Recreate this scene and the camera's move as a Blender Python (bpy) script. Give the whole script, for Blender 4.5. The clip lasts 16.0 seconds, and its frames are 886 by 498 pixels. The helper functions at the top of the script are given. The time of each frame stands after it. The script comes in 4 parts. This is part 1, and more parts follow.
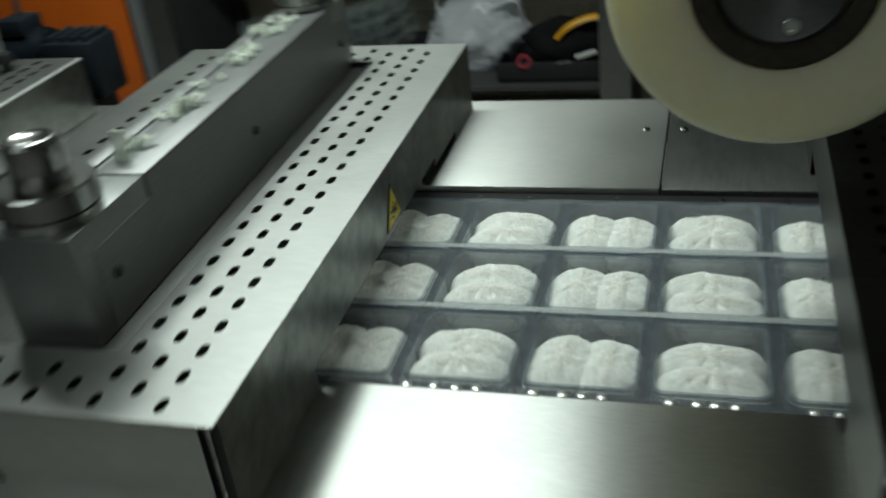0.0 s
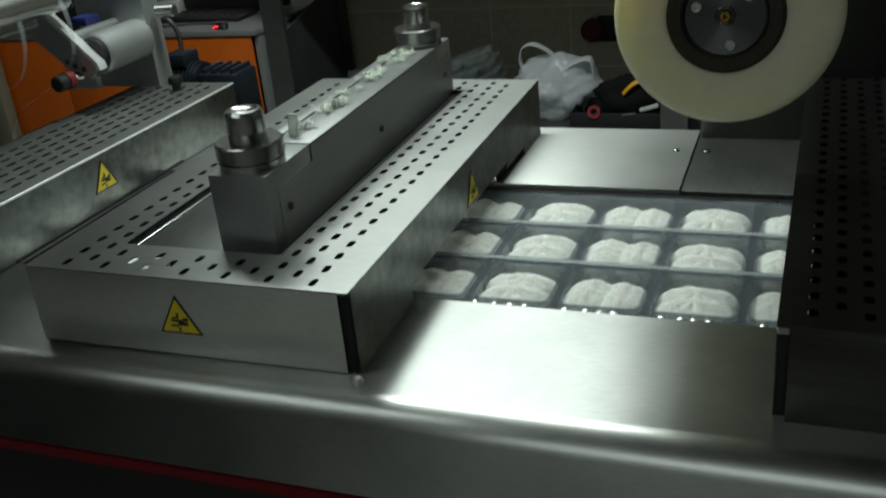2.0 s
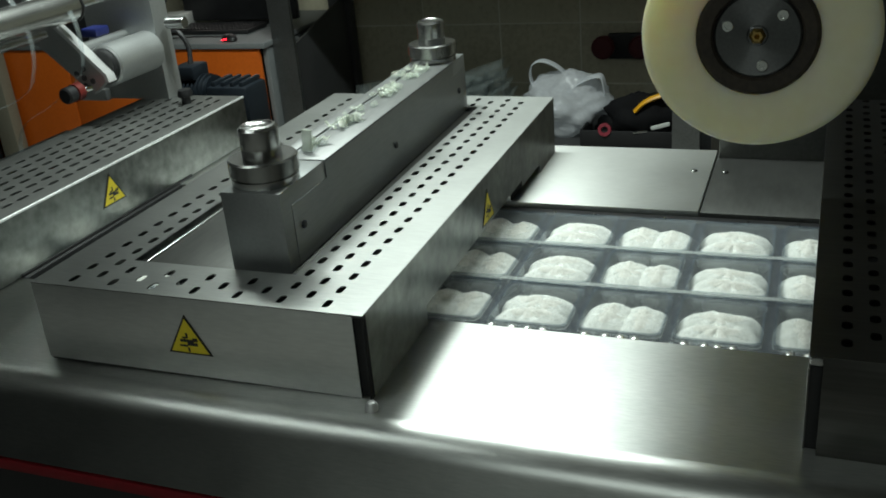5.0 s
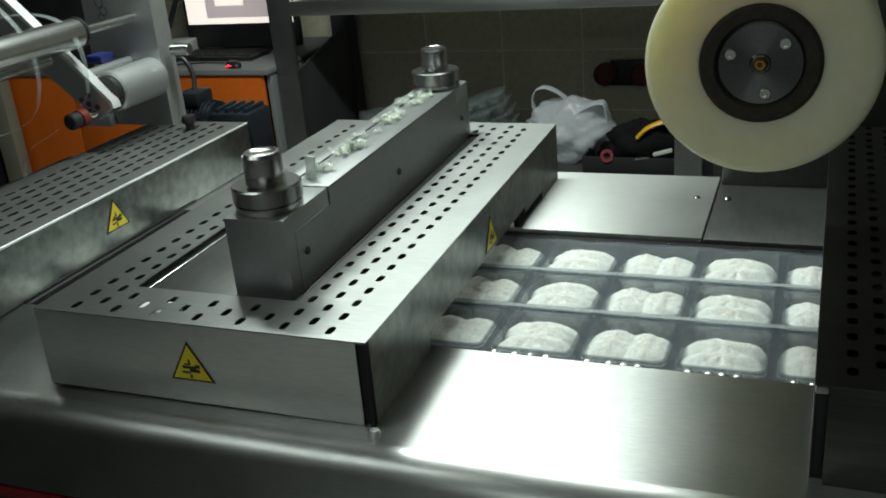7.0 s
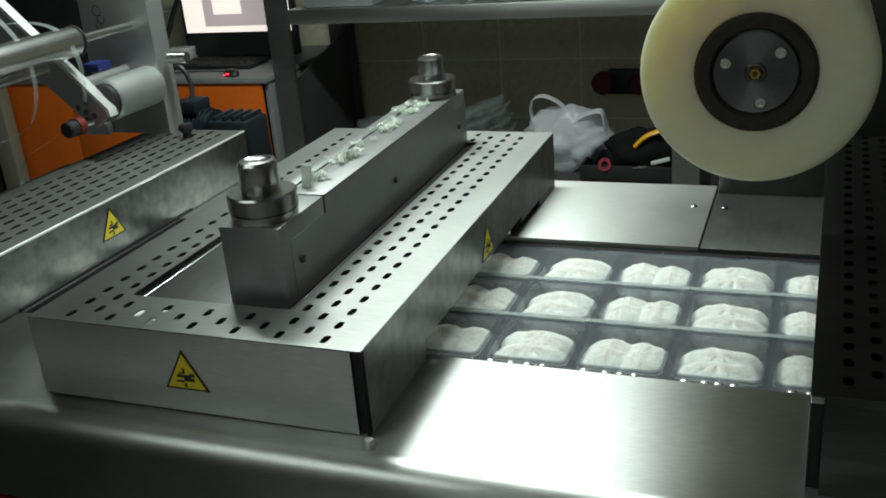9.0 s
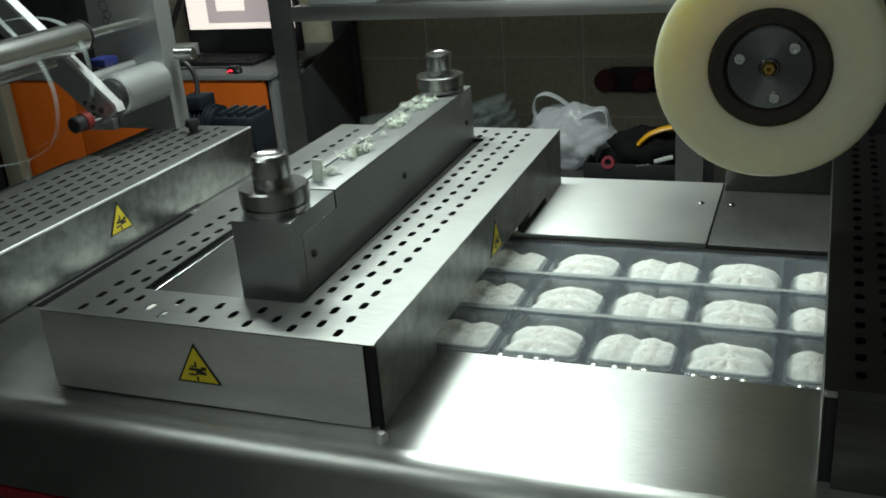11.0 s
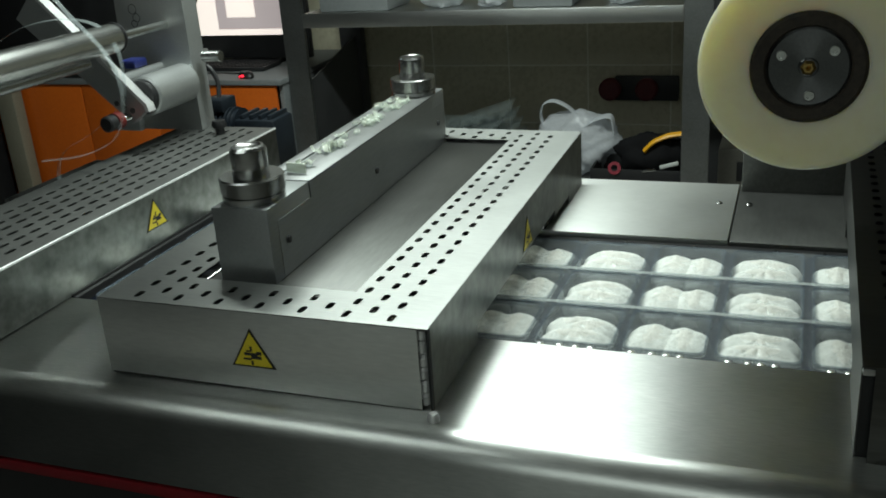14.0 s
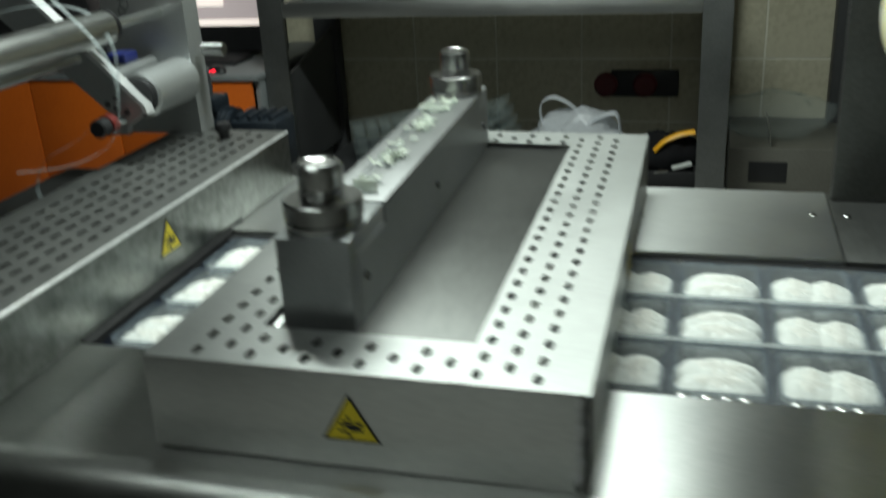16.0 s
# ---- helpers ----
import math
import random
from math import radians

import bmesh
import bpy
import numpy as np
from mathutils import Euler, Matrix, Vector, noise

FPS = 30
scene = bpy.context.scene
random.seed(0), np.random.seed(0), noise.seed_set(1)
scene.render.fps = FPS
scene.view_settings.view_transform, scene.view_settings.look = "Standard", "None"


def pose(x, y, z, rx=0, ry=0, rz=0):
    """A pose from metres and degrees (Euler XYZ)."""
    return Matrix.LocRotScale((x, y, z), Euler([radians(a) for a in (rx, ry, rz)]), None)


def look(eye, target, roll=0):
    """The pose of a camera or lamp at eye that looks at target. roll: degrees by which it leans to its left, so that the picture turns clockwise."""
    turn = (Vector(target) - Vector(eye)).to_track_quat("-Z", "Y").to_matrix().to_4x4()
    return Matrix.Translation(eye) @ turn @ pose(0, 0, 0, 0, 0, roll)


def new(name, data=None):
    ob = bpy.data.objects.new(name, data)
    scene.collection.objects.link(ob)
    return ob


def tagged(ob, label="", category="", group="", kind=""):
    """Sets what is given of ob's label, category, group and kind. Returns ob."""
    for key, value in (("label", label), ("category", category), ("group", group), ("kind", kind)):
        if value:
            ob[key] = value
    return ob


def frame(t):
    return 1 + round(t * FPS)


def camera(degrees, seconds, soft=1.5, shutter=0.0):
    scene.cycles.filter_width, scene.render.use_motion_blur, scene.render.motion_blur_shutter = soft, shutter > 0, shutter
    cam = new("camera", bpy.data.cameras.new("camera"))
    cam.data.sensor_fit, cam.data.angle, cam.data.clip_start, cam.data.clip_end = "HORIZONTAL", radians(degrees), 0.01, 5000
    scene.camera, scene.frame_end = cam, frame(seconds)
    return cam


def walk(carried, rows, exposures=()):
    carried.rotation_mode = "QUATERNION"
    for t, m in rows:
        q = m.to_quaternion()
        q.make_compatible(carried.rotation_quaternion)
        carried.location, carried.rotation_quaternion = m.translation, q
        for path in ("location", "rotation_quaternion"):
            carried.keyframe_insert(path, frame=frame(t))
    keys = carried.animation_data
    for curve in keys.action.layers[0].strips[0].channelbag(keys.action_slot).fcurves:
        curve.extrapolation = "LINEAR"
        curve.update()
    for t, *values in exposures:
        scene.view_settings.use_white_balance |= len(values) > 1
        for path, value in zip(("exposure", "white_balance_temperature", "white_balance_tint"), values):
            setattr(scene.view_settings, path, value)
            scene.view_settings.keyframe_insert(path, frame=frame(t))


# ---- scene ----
cam = camera(49.9, 16.0, 1.8, 1.0)
PATH = [
    (0, (0.027, -0.065, 1.599), (-0.505, 1.597, 0.623), -7.1),
    (0.5, (0.193, -0.228, 1.615), (-0.502, 1.427, 0.733), -4.2),
    (1, (0.246, -0.342, 1.634), (-0.48, 1.332, 0.814), -3.85),
    (1.5, (0.204, -0.487, 1.652), (-0.526, 1.158, 0.78), -5.5),
    (2, (0.195, -0.561, 1.659), (-0.5, 1.12, 0.827), -6.0),
    (2.5, (0.192, -0.552, 1.661), (-0.498, 1.144, 0.857), -5.6),
    (3, (0.182, -0.537, 1.657), (-0.516, 1.148, 0.837), -5.4),
    (3.5, (0.17, -0.535, 1.659), (-0.528, 1.154, 0.846), -5.3),
    (4, (0.163, -0.533, 1.659), (-0.54, 1.157, 0.852), -5.4),
    (6.3, (0.155, -0.53, 1.649), (-0.542, 1.168, 0.854), -5.1),
    (6.5, (0.155, -0.532, 1.653), (-0.552, 1.171, 0.879), -5.1),
    (7, (0.154, -0.529, 1.657), (-0.554, 1.182, 0.901), -5.2),
    (7.5, (0.156, -0.532, 1.656), (-0.551, 1.184, 0.91), -5.1),
    (8, (0.156, -0.528, 1.654), (-0.546, 1.189, 0.908), -5.0),
    (8.5, (0.156, -0.527, 1.657), (-0.552, 1.19, 0.915), -5.0),
    (9, (0.158, -0.524, 1.656), (-0.549, 1.194, 0.916), -5.1),
    (11.5, (0.135, -0.545, 1.653), (-0.568, 1.173, 0.91), -4.8),
    (12, (0.13, -0.555, 1.654), (-0.577, 1.163, 0.913), -4.8),
    (12.5, (0.112, -0.575, 1.652), (-0.595, 1.146, 0.917), -4.6),
    (13, (0.087, -0.6, 1.648), (-0.615, 1.12, 0.909), -4.5),
    (13.5, (0.076, -0.625, 1.649), (-0.612, 1.104, 0.914), -4.4),
    (14, (0.072, -0.645, 1.654), (-0.605, 1.092, 0.931), -4.2),
    (14.5, (0.065, -0.656, 1.649), (-0.612, 1.083, 0.93), -4.2),
    (15, (0.015, -0.615, 1.627), (-0.661, 1.109, 0.872), -3.5),
    (15.5, (-0.131, -0.499, 1.618), (-0.715, 1.234, 0.808), -2.5),
    (16, (-0.315, -0.437, 1.618), (-0.844, 1.342, 0.872), -3.3),
]
# the clip's camera is a little darker at first
LIGHTEN = [(0, -0.58), (0.5, -0.65), (1.0, -0.6), (1.5, -0.64), (2.0, -0.55), (2.5, -0.3), (3.5, -0.14), (6.5, -0.10), (16, -0.10)]
walk(cam, [(t, look(eye, target, roll)) for t, eye, target, roll in PATH], LIGHTEN)

# ---- world, lights, exposure ----
world = bpy.data.worlds.new("room_air")
scene.world = world
world.use_nodes = True
world.node_tree.nodes["Background"].inputs[0].default_value = (0.85, 1.0, 0.97, 1)
world.node_tree.nodes["Background"].inputs[1].default_value = 0.001


def area_lamp(name, eye, target, sx, sy, power, colour):
    data = bpy.data.lights.new(name, "AREA")
    data.shape, data.size, data.size_y, data.energy, data.color = "RECTANGLE", sx, sy, power, colour
    ob = new(name, data)
    ob.matrix_world = look(eye, target)
    return ob


COOL = (0.88, 1.0, 0.93)
KEY_AT = (-0.97, 1.75, 2.62)
area_lamp("key_lamp", KEY_AT, (KEY_AT[0], KEY_AT[1], 0), 1.25, 0.16, 60, COOL)
area_lamp("front_lamp", (-1.5, 0.0, 2.62), (-1.5, 0.0, 0), 1.25, 0.16, 5, COOL)
# Added fill with no known source; lifts the front panels and reel.
area_lamp("room_fill", (-0.1, -1.6, 2.72), (-0.1, -1.6, 0), 1.8, 0.3, 13, COOL)


# ---- materials ----
def material(name):
    m = bpy.data.materials.new(name)
    m.use_nodes = True
    n = m.node_tree.nodes
    return m, n, m.node_tree.links, n["Principled BSDF"]


def noisy(name, a, b, rough, metal=0.0, scale=8.0, fine=90.0, bump=0.12, stretch=(1, 1, 1), spread=0.1, spec=0.5):
    """Two tones mixed by coarse and fine noise, with roughness and relief that follow."""
    m, n, l, p = material(name)
    co = n.new("ShaderNodeTexCoord")
    mp = n.new("ShaderNodeMapping")
    mp.inputs["Scale"].default_value = stretch
    l.new(co.outputs["Object"], mp.inputs[0])
    big, small = n.new("ShaderNodeTexNoise"), n.new("ShaderNodeTexNoise")
    big.inputs["Scale"].default_value, small.inputs["Scale"].default_value = scale, fine
    big.inputs["Detail"].default_value, small.inputs["Detail"].default_value = 5, 4
    l.new(co.outputs["Object"], big.inputs[0])
    l.new(mp.outputs[0], small.inputs[0])
    add = n.new("ShaderNodeMath")
    add.operation = "MULTIPLY_ADD"
    add.inputs[1].default_value = 0.45
    l.new(small.outputs[0], add.inputs[0])
    half = n.new("ShaderNodeMath")
    half.operation = "MULTIPLY"
    half.inputs[1].default_value = 0.55
    l.new(big.outputs[0], half.inputs[0])
    l.new(half.outputs[0], add.inputs[2])
    ramp = n.new("ShaderNodeValToRGB")
    ramp.color_ramp.elements[0].position, ramp.color_ramp.elements[1].position = 0.33, 0.67
    ramp.color_ramp.elements[0].color, ramp.color_ramp.elements[1].color = (*a, 1), (*b, 1)
    l.new(add.outputs[0], ramp.inputs[0])
    l.new(ramp.outputs[0], p.inputs["Base Color"])
    rr = n.new("ShaderNodeMapRange")
    rr.inputs[3].default_value, rr.inputs[4].default_value = rough - spread, rough + spread
    l.new(add.outputs[0], rr.inputs[0])
    l.new(rr.outputs[0], p.inputs["Roughness"])
    bm_ = n.new("ShaderNodeBump")
    bm_.inputs["Strength"].default_value, bm_.inputs["Distance"].default_value = bump, 0.0012
    l.new(small.outputs[0], bm_.inputs["Height"])
    l.new(bm_.outputs[0], p.inputs["Normal"])
    p.inputs["Metallic"].default_value = metal
    p.inputs["Specular IOR Level"].default_value = spec
    return m


def brushed(m, amount, way=None):
    """Stretches a metal's highlight along a fixed way, or round the part's y axis."""
    n, l = m.node_tree.nodes, m.node_tree.links
    if way:
        t = n.new("ShaderNodeCombineXYZ")
        for k in range(3):
            t.inputs[k].default_value = way[k]
    else:
        t = n.new("ShaderNodeTangent")
        t.direction_type, t.axis = "RADIAL", "Y"
        n["Principled BSDF"].inputs["Anisotropic Rotation"].default_value = 0.25
    l.new(t.outputs[0], n["Principled BSDF"].inputs["Tangent"])
    n["Principled BSDF"].inputs["Anisotropic"].default_value = amount
    return m


def clear(name, tint, see, rough=0.08):
    """Thin clear plastic: partly see-through, with a milky body and a gloss."""
    m, n, l, p = material(name)
    p.inputs["Base Color"].default_value = (*tint, 1)
    p.inputs["Roughness"].default_value = rough
    tr = n.new("ShaderNodeBsdfTransparent")
    tr.inputs[0].default_value = (0.97, 0.99, 1, 1)
    mix = n.new("ShaderNodeMixShader")
    tex = n.new("ShaderNodeTexNoise")
    tex.inputs["Scale"].default_value = 35
    bump = n.new("ShaderNodeBump")
    bump.inputs["Strength"].default_value, bump.inputs["Distance"].default_value = 0.25, 0.002
    l.new(tex.outputs[0], bump.inputs["Height"])
    l.new(bump.outputs[0], p.inputs["Normal"])
    rr = n.new("ShaderNodeMapRange")
    rr.inputs[3].default_value, rr.inputs[4].default_value = see - 0.06, see + 0.06
    l.new(tex.outputs[0], rr.inputs[0])
    l.new(rr.outputs[0], mix.inputs[0])
    l.new(p.outputs[0], mix.inputs[1])
    l.new(tr.outputs[0], mix.inputs[2])
    l.new(mix.outputs[0], n["Material Output"].inputs[0])
    return m


def glow(name, colour, strength):
    m, n, l, p = material(name)
    p.inputs["Base Color"].default_value = (*colour, 1)
    p.inputs["Emission Color"].default_value = (*colour, 1)
    p.inputs["Emission Strength"].default_value = strength
    return m


STEEL = noisy("brushed_steel", (0.52, 0.53, 0.52), (0.62, 0.63, 0.62), 0.37, 1.0, 5, 160, 0.10, (1, 0.06, 1), 0.06)
STEEL_TOP = brushed(noisy("cross_brushed_steel", (0.36, 0.37, 0.36), (0.49, 0.50, 0.485), 0.37, 1.0, 7, 420, 0.018, (0.12, 1, 1), 0.05), 0.93, (0, 1, 0))
# Same bench sheet, made smoother and lighter here so a lamp streak shows.
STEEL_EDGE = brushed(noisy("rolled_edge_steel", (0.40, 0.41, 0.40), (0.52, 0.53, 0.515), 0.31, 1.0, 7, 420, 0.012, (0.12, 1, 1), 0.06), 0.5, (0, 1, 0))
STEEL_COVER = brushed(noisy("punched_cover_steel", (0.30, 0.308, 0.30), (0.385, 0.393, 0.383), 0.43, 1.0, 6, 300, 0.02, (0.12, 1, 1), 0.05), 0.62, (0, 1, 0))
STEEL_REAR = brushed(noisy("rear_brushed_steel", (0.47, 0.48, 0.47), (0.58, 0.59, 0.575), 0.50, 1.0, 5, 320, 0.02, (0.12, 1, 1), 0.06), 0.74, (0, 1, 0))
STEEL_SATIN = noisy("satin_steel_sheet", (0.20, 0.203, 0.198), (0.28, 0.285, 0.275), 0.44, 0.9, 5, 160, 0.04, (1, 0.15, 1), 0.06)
# Front panels only: base raised in place of light bounced off the floor.
STEEL_FRONT = noisy("brightened_steel_panel", (0.68, 0.69, 0.68), (0.82, 0.83, 0.815), 0.47, 1.0, 6, 190, 0.05, (0.2, 1, 1), 0.08)
# Right cover's steel, base darkened in place of the dark room it reflects.
STEEL_TOP_DIMMED = brushed(noisy("dimmed_cross_brushed_steel", (0.085, 0.084, 0.08), (0.13, 0.128, 0.122), 0.42, 1.0, 5, 160, 0.05, (0.05, 1, 1), 0.05), 0.85, (0, 1, 0))
# Smudged steel; its low base also puts the side panels' shade into colour.
STEEL_SMUDGED_DIM = noisy("smudged_dim_steel", (0.14, 0.146, 0.137), (0.36, 0.37, 0.352), 0.34, 1.0, 9, 38, 0.03, (1, 1, 1), 0.07)
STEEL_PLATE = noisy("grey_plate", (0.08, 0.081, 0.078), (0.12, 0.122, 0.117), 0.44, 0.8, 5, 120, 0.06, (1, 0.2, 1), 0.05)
STEEL_DULL = noisy("dull_steel", (0.22, 0.225, 0.225), (0.30, 0.31, 0.31), 0.42, 1.0, 6, 140, 0.1, (1, 0.1, 1), 0.08)
ALU = noisy("anodised_aluminium", (0.45, 0.465, 0.465), (0.54, 0.555, 0.555), 0.40, 0.8, 6, 220, 0.06, (1, 1, 1), 0.05)
ALU_BAR = noisy("grey_cover_strip", (0.19, 0.193, 0.193), (0.26, 0.265, 0.265), 0.5, 0.85, 7, 190, 0.08, (1, 0.15, 1), 0.06)
ALU_GREY = noisy("grey_anodised_bar", (0.34, 0.355, 0.36), (0.42, 0.435, 0.44), 0.42, 0.85, 7, 190, 0.08, (1, 0.15, 1), 0.06)
CHROME = noisy("turned_steel", (0.36, 0.365, 0.36), (0.47, 0.47, 0.465), 0.25, 1.0, 9, 300, 0.012, (1, 1, 8), 0.05)
TUBE_STEEL = noisy("polished_steel_tube", (0.60, 0.61, 0.59), (0.72, 0.73, 0.71), 0.26, 1.0, 9, 300, 0.01, (1, 0.1, 1), 0.04)
POLISHED_STEEL = noisy("bright_zinc", (0.78, 0.79, 0.79), (0.9, 0.9, 0.9), 0.38, 0.6, 30, 200, 0.1, (1, 1, 1), 0.1)
GLINT = noisy("bright_glint_bead", (0.84, 0.86, 0.86), (0.92, 0.93, 0.93), 0.26, 0.85, 9, 200, 0.02, (1, 1, 1), 0.03)
BLACK = noisy("black_plastic", (0.010, 0.010, 0.011), (0.022, 0.022, 0.024), 0.45, 0, 12, 160, 0.1)
CLOTH = noisy("black_cloth", (0.005, 0.005, 0.006), (0.010, 0.010, 0.011), 0.85, 0, 20, 200, 0.2, spec=0.15)
FLAT_BLACK = noisy("black_gap", (0.006, 0.006, 0.007), (0.012, 0.012, 0.013), 0.6, 0, 12, 160, 0.1)
BED = noisy("dark_machine_bed", (0.012, 0.014, 0.018), (0.03, 0.033, 0.04), 0.4, 0, 10, 90, 0.1)
ROLL = noisy("wound_film_roll", (0.86, 0.80, 0.56), (0.93, 0.89, 0.68), 0.30, 0, 3, 40, 0.04)
ROLL.node_tree.nodes["Principled BSDF"].inputs["Subsurface Weight"].default_value = 1.0
ROLL.node_tree.nodes["Principled BSDF"].inputs["Subsurface Radius"].default_value = (1.0, 0.9, 0.55)
ROLL.node_tree.nodes["Principled BSDF"].inputs["Subsurface Scale"].default_value = 0.06
CORE = noisy("brown_card_core", (0.016, 0.012, 0.009), (0.050, 0.038, 0.027), 0.7, 0, 30, 120, 0.2)
HUB = brushed(noisy("dark_turned_hub", (0.13, 0.134, 0.138), (0.19, 0.194, 0.198), 0.34, 1.0, 8, 240, 0.04), 0.9)
BRASS = noisy("brass", (0.42, 0.27, 0.08), (0.55, 0.38, 0.14), 0.3, 1.0, 8, 90, 0.1)
YELLOW = noisy("warning_yellow", (0.72, 0.56, 0.02), (0.80, 0.64, 0.03), 0.4, 0, 20, 90, 0.03)
INK = noisy("black_ink", (0.012, 0.012, 0.012), (0.02, 0.02, 0.02), 0.45, 0, 20, 90, 0.03)
RED = noisy("red_paint", (0.12, 0.004, 0.008), (0.17, 0.006, 0.011), 0.55, 0, 6, 60, 0.05, spec=0.2)
ORANGE = noisy("orange_panel", (0.56, 0.105, 0.008), (0.68, 0.14, 0.01), 0.42, 0, 3, 80, 0.08)
DOUGH = noisy("floured_dough", (0.58, 0.58, 0.53), (0.94, 0.94, 0.90), 0.85, 0, 60, 240, 0.9)
PLASTIC_TUB = clear("blue_clear_tub", (0.21, 0.235, 0.255), 0.60, 0.05)
FLANGE = clear("navy_tray_flange", (0.006, 0.011, 0.026), 0.15, 0.06)
# Pale body stands for the lamp's haze on the clear film.
LID = clear("clear_lid_film", (0.82, 0.88, 0.91), 0.89, 0.10)
FILM_STRIP = clear("clear_trim_strip", (0.62, 0.68, 0.68), 0.87, 0.12)
RIM = clear("clear_blue_rim", (0.16, 0.20, 0.26), 0.72, 0.05)
SEAL = clear("milky_seal", (0.80, 0.84, 0.82), 0.70, 0.25)
CRATE = clear("clear_tray_stack", (0.60, 0.66, 0.64), 0.91, 0.10)
BAG = clear("white_thin_bag", (0.74, 0.76, 0.80), 0.46, 0.3)
OFFCUT = clear("milky_thick_offcut", (0.80, 0.84, 0.74), 0.45, 0.15)
SCRAP = clear("milky_plastic_scrap", (0.78, 0.82, 0.68), 0.80, 0.12)
MOTOR = noisy("blue_grey_motor", (0.006, 0.009, 0.013), (0.014, 0.020, 0.028), 0.45, 0.2, 9, 90, 0.2)
GREY = noisy("grey_laminate", (0.15, 0.162, 0.166), (0.20, 0.212, 0.216), 0.5, 0, 4, 90, 0.06)
DARK_GREY = noisy("dark_grey_board", (0.035, 0.036, 0.038), (0.055, 0.056, 0.058), 0.55, 0, 5, 90, 0.08)
CABINET = noisy("brown_grey_board", (0.10, 0.095, 0.08), (0.14, 0.135, 0.115), 0.5, 0, 5, 90, 0.06)
WHITE = noisy("white_paint", (0.52, 0.54, 0.52), (0.62, 0.63, 0.61), 0.5, 0, 3, 120, 0.04)
CREAM = noisy("cream_paint", (0.20, 0.187, 0.14), (0.26, 0.245, 0.188), 0.5, 0, 4, 90, 0.05)
TILE = noisy("beige_glazed_tile", (0.54, 0.50, 0.37), (0.64, 0.60, 0.46), 0.28, 0, 2.5, 40, 0.04)
GROUT = noisy("grey_grout", (0.74, 0.72, 0.62), (0.82, 0.80, 0.70), 0.85, 0, 12, 160, 0.3)
FLOOR = noisy("worn_floor_tile", (0.34, 0.33, 0.31), (0.42, 0.41, 0.38), 0.5, 0, 3, 50, 0.1)
BLUE = noisy("blue_tape", (0.012, 0.018, 0.11), (0.02, 0.03, 0.16), 0.4, 0, 9, 90, 0.1)
RED_RUBBER = noisy("red_rubber", (0.10, 0.008, 0.006), (0.16, 0.014, 0.010), 0.5, 0, 15, 90, 0.1)
DARK_RED = noisy("dark_red_plastic", (0.07, 0.006, 0.010), (0.11, 0.010, 0.015), 0.5, 0, 15, 90, 0.1)
AMBER = noisy("amber_plastic", (0.78, 0.36, 0.01), (0.85, 0.44, 0.02), 0.4, 0, 9, 60, 0.05)
PINK = noisy("red_tape", (0.17, 0.008, 0.02), (0.24, 0.013, 0.03), 0.4, 0, 9, 60, 0.05)
SCREEN = glow("lit_screen", (1.0, 0.90, 0.82), 0.85)
SCREEN_GREY = glow("lit_window_on_screen", (0.52, 0.45, 0.45), 0.6)
LED = glow("red_led", (1.0, 0.02, 0.04), 4.0)
TEAL_LED = glow("teal_indicator", (0.05, 0.55, 0.42), 0.5)


# ---- mesh helpers ----
ORIGIN = {}


def thing(name, at, label, category, group="", kind=""):
    ob = new(name)
    ob.empty_display_size = 0.05
    ob.location = at
    ORIGIN[ob.name] = Vector(at)
    return tagged(ob, label, category, group, kind)


def finish(bm, name, mat, smooth, turn=True):
    if turn:
        bmesh.ops.recalc_face_normals(bm, faces=bm.faces[:])
    me = bpy.data.meshes.new(name)
    bm.to_mesh(me)
    bm.free()
    me.materials.append(mat)
    if smooth:
        me.polygons.foreach_set("use_smooth", [True] * len(me.polygons))
        me.set_sharp_from_angle(angle=radians(38 if mat not in (DOUGH, BAG, CRATE) else 170))
    return me


def part(name, bm, mat, parent, label="", smooth=True, turn=True):
    """Links bm, drawn in world metres, as one mesh under a thing or a part."""
    o = ORIGIN[parent.name]
    bmesh.ops.translate(bm, verts=bm.verts[:], vec=-o)
    ob = new(name, finish(bm, name, mat, smooth, turn))
    ob.parent = parent
    ORIGIN[ob.name] = o
    return tagged(ob, label)


def single(name, bm, mat, at, label, category, group="", kind="", smooth=True):
    """A thing that is one mesh, drawn in world metres, with its origin at its base."""
    bmesh.ops.translate(bm, verts=bm.verts[:], vec=-Vector(at))
    ob = new(name, finish(bm, name, mat, smooth))
    ob.location = at
    ORIGIN[ob.name] = Vector(at)
    return tagged(ob, label, category, group, kind)


def join(bm, other):
    me = bpy.data.meshes.new("tmp")
    other.to_mesh(me)
    other.free()
    bm.from_mesh(me)
    bpy.data.meshes.remove(me)


def box(x0, x1, y0, y1, z0, z1, b=0.002, bm=None, turn=None):
    t = bmesh.new()
    bmesh.ops.create_cube(t, size=1)
    bmesh.ops.scale(t, verts=t.verts[:], vec=(abs(x1 - x0), abs(y1 - y0), abs(z1 - z0)))
    if b:
        bmesh.ops.bevel(t, geom=t.edges[:], offset=b, segments=2, profile=0.5, affect="EDGES")
    if turn:
        bmesh.ops.transform(t, matrix=pose(0, 0, 0, *turn), verts=t.verts[:])
    bmesh.ops.translate(t, verts=t.verts[:], vec=((x0 + x1) / 2, (y0 + y1) / 2, (z0 + z1) / 2))
    if bm is None:
        return t
    join(bm, t)
    return bm


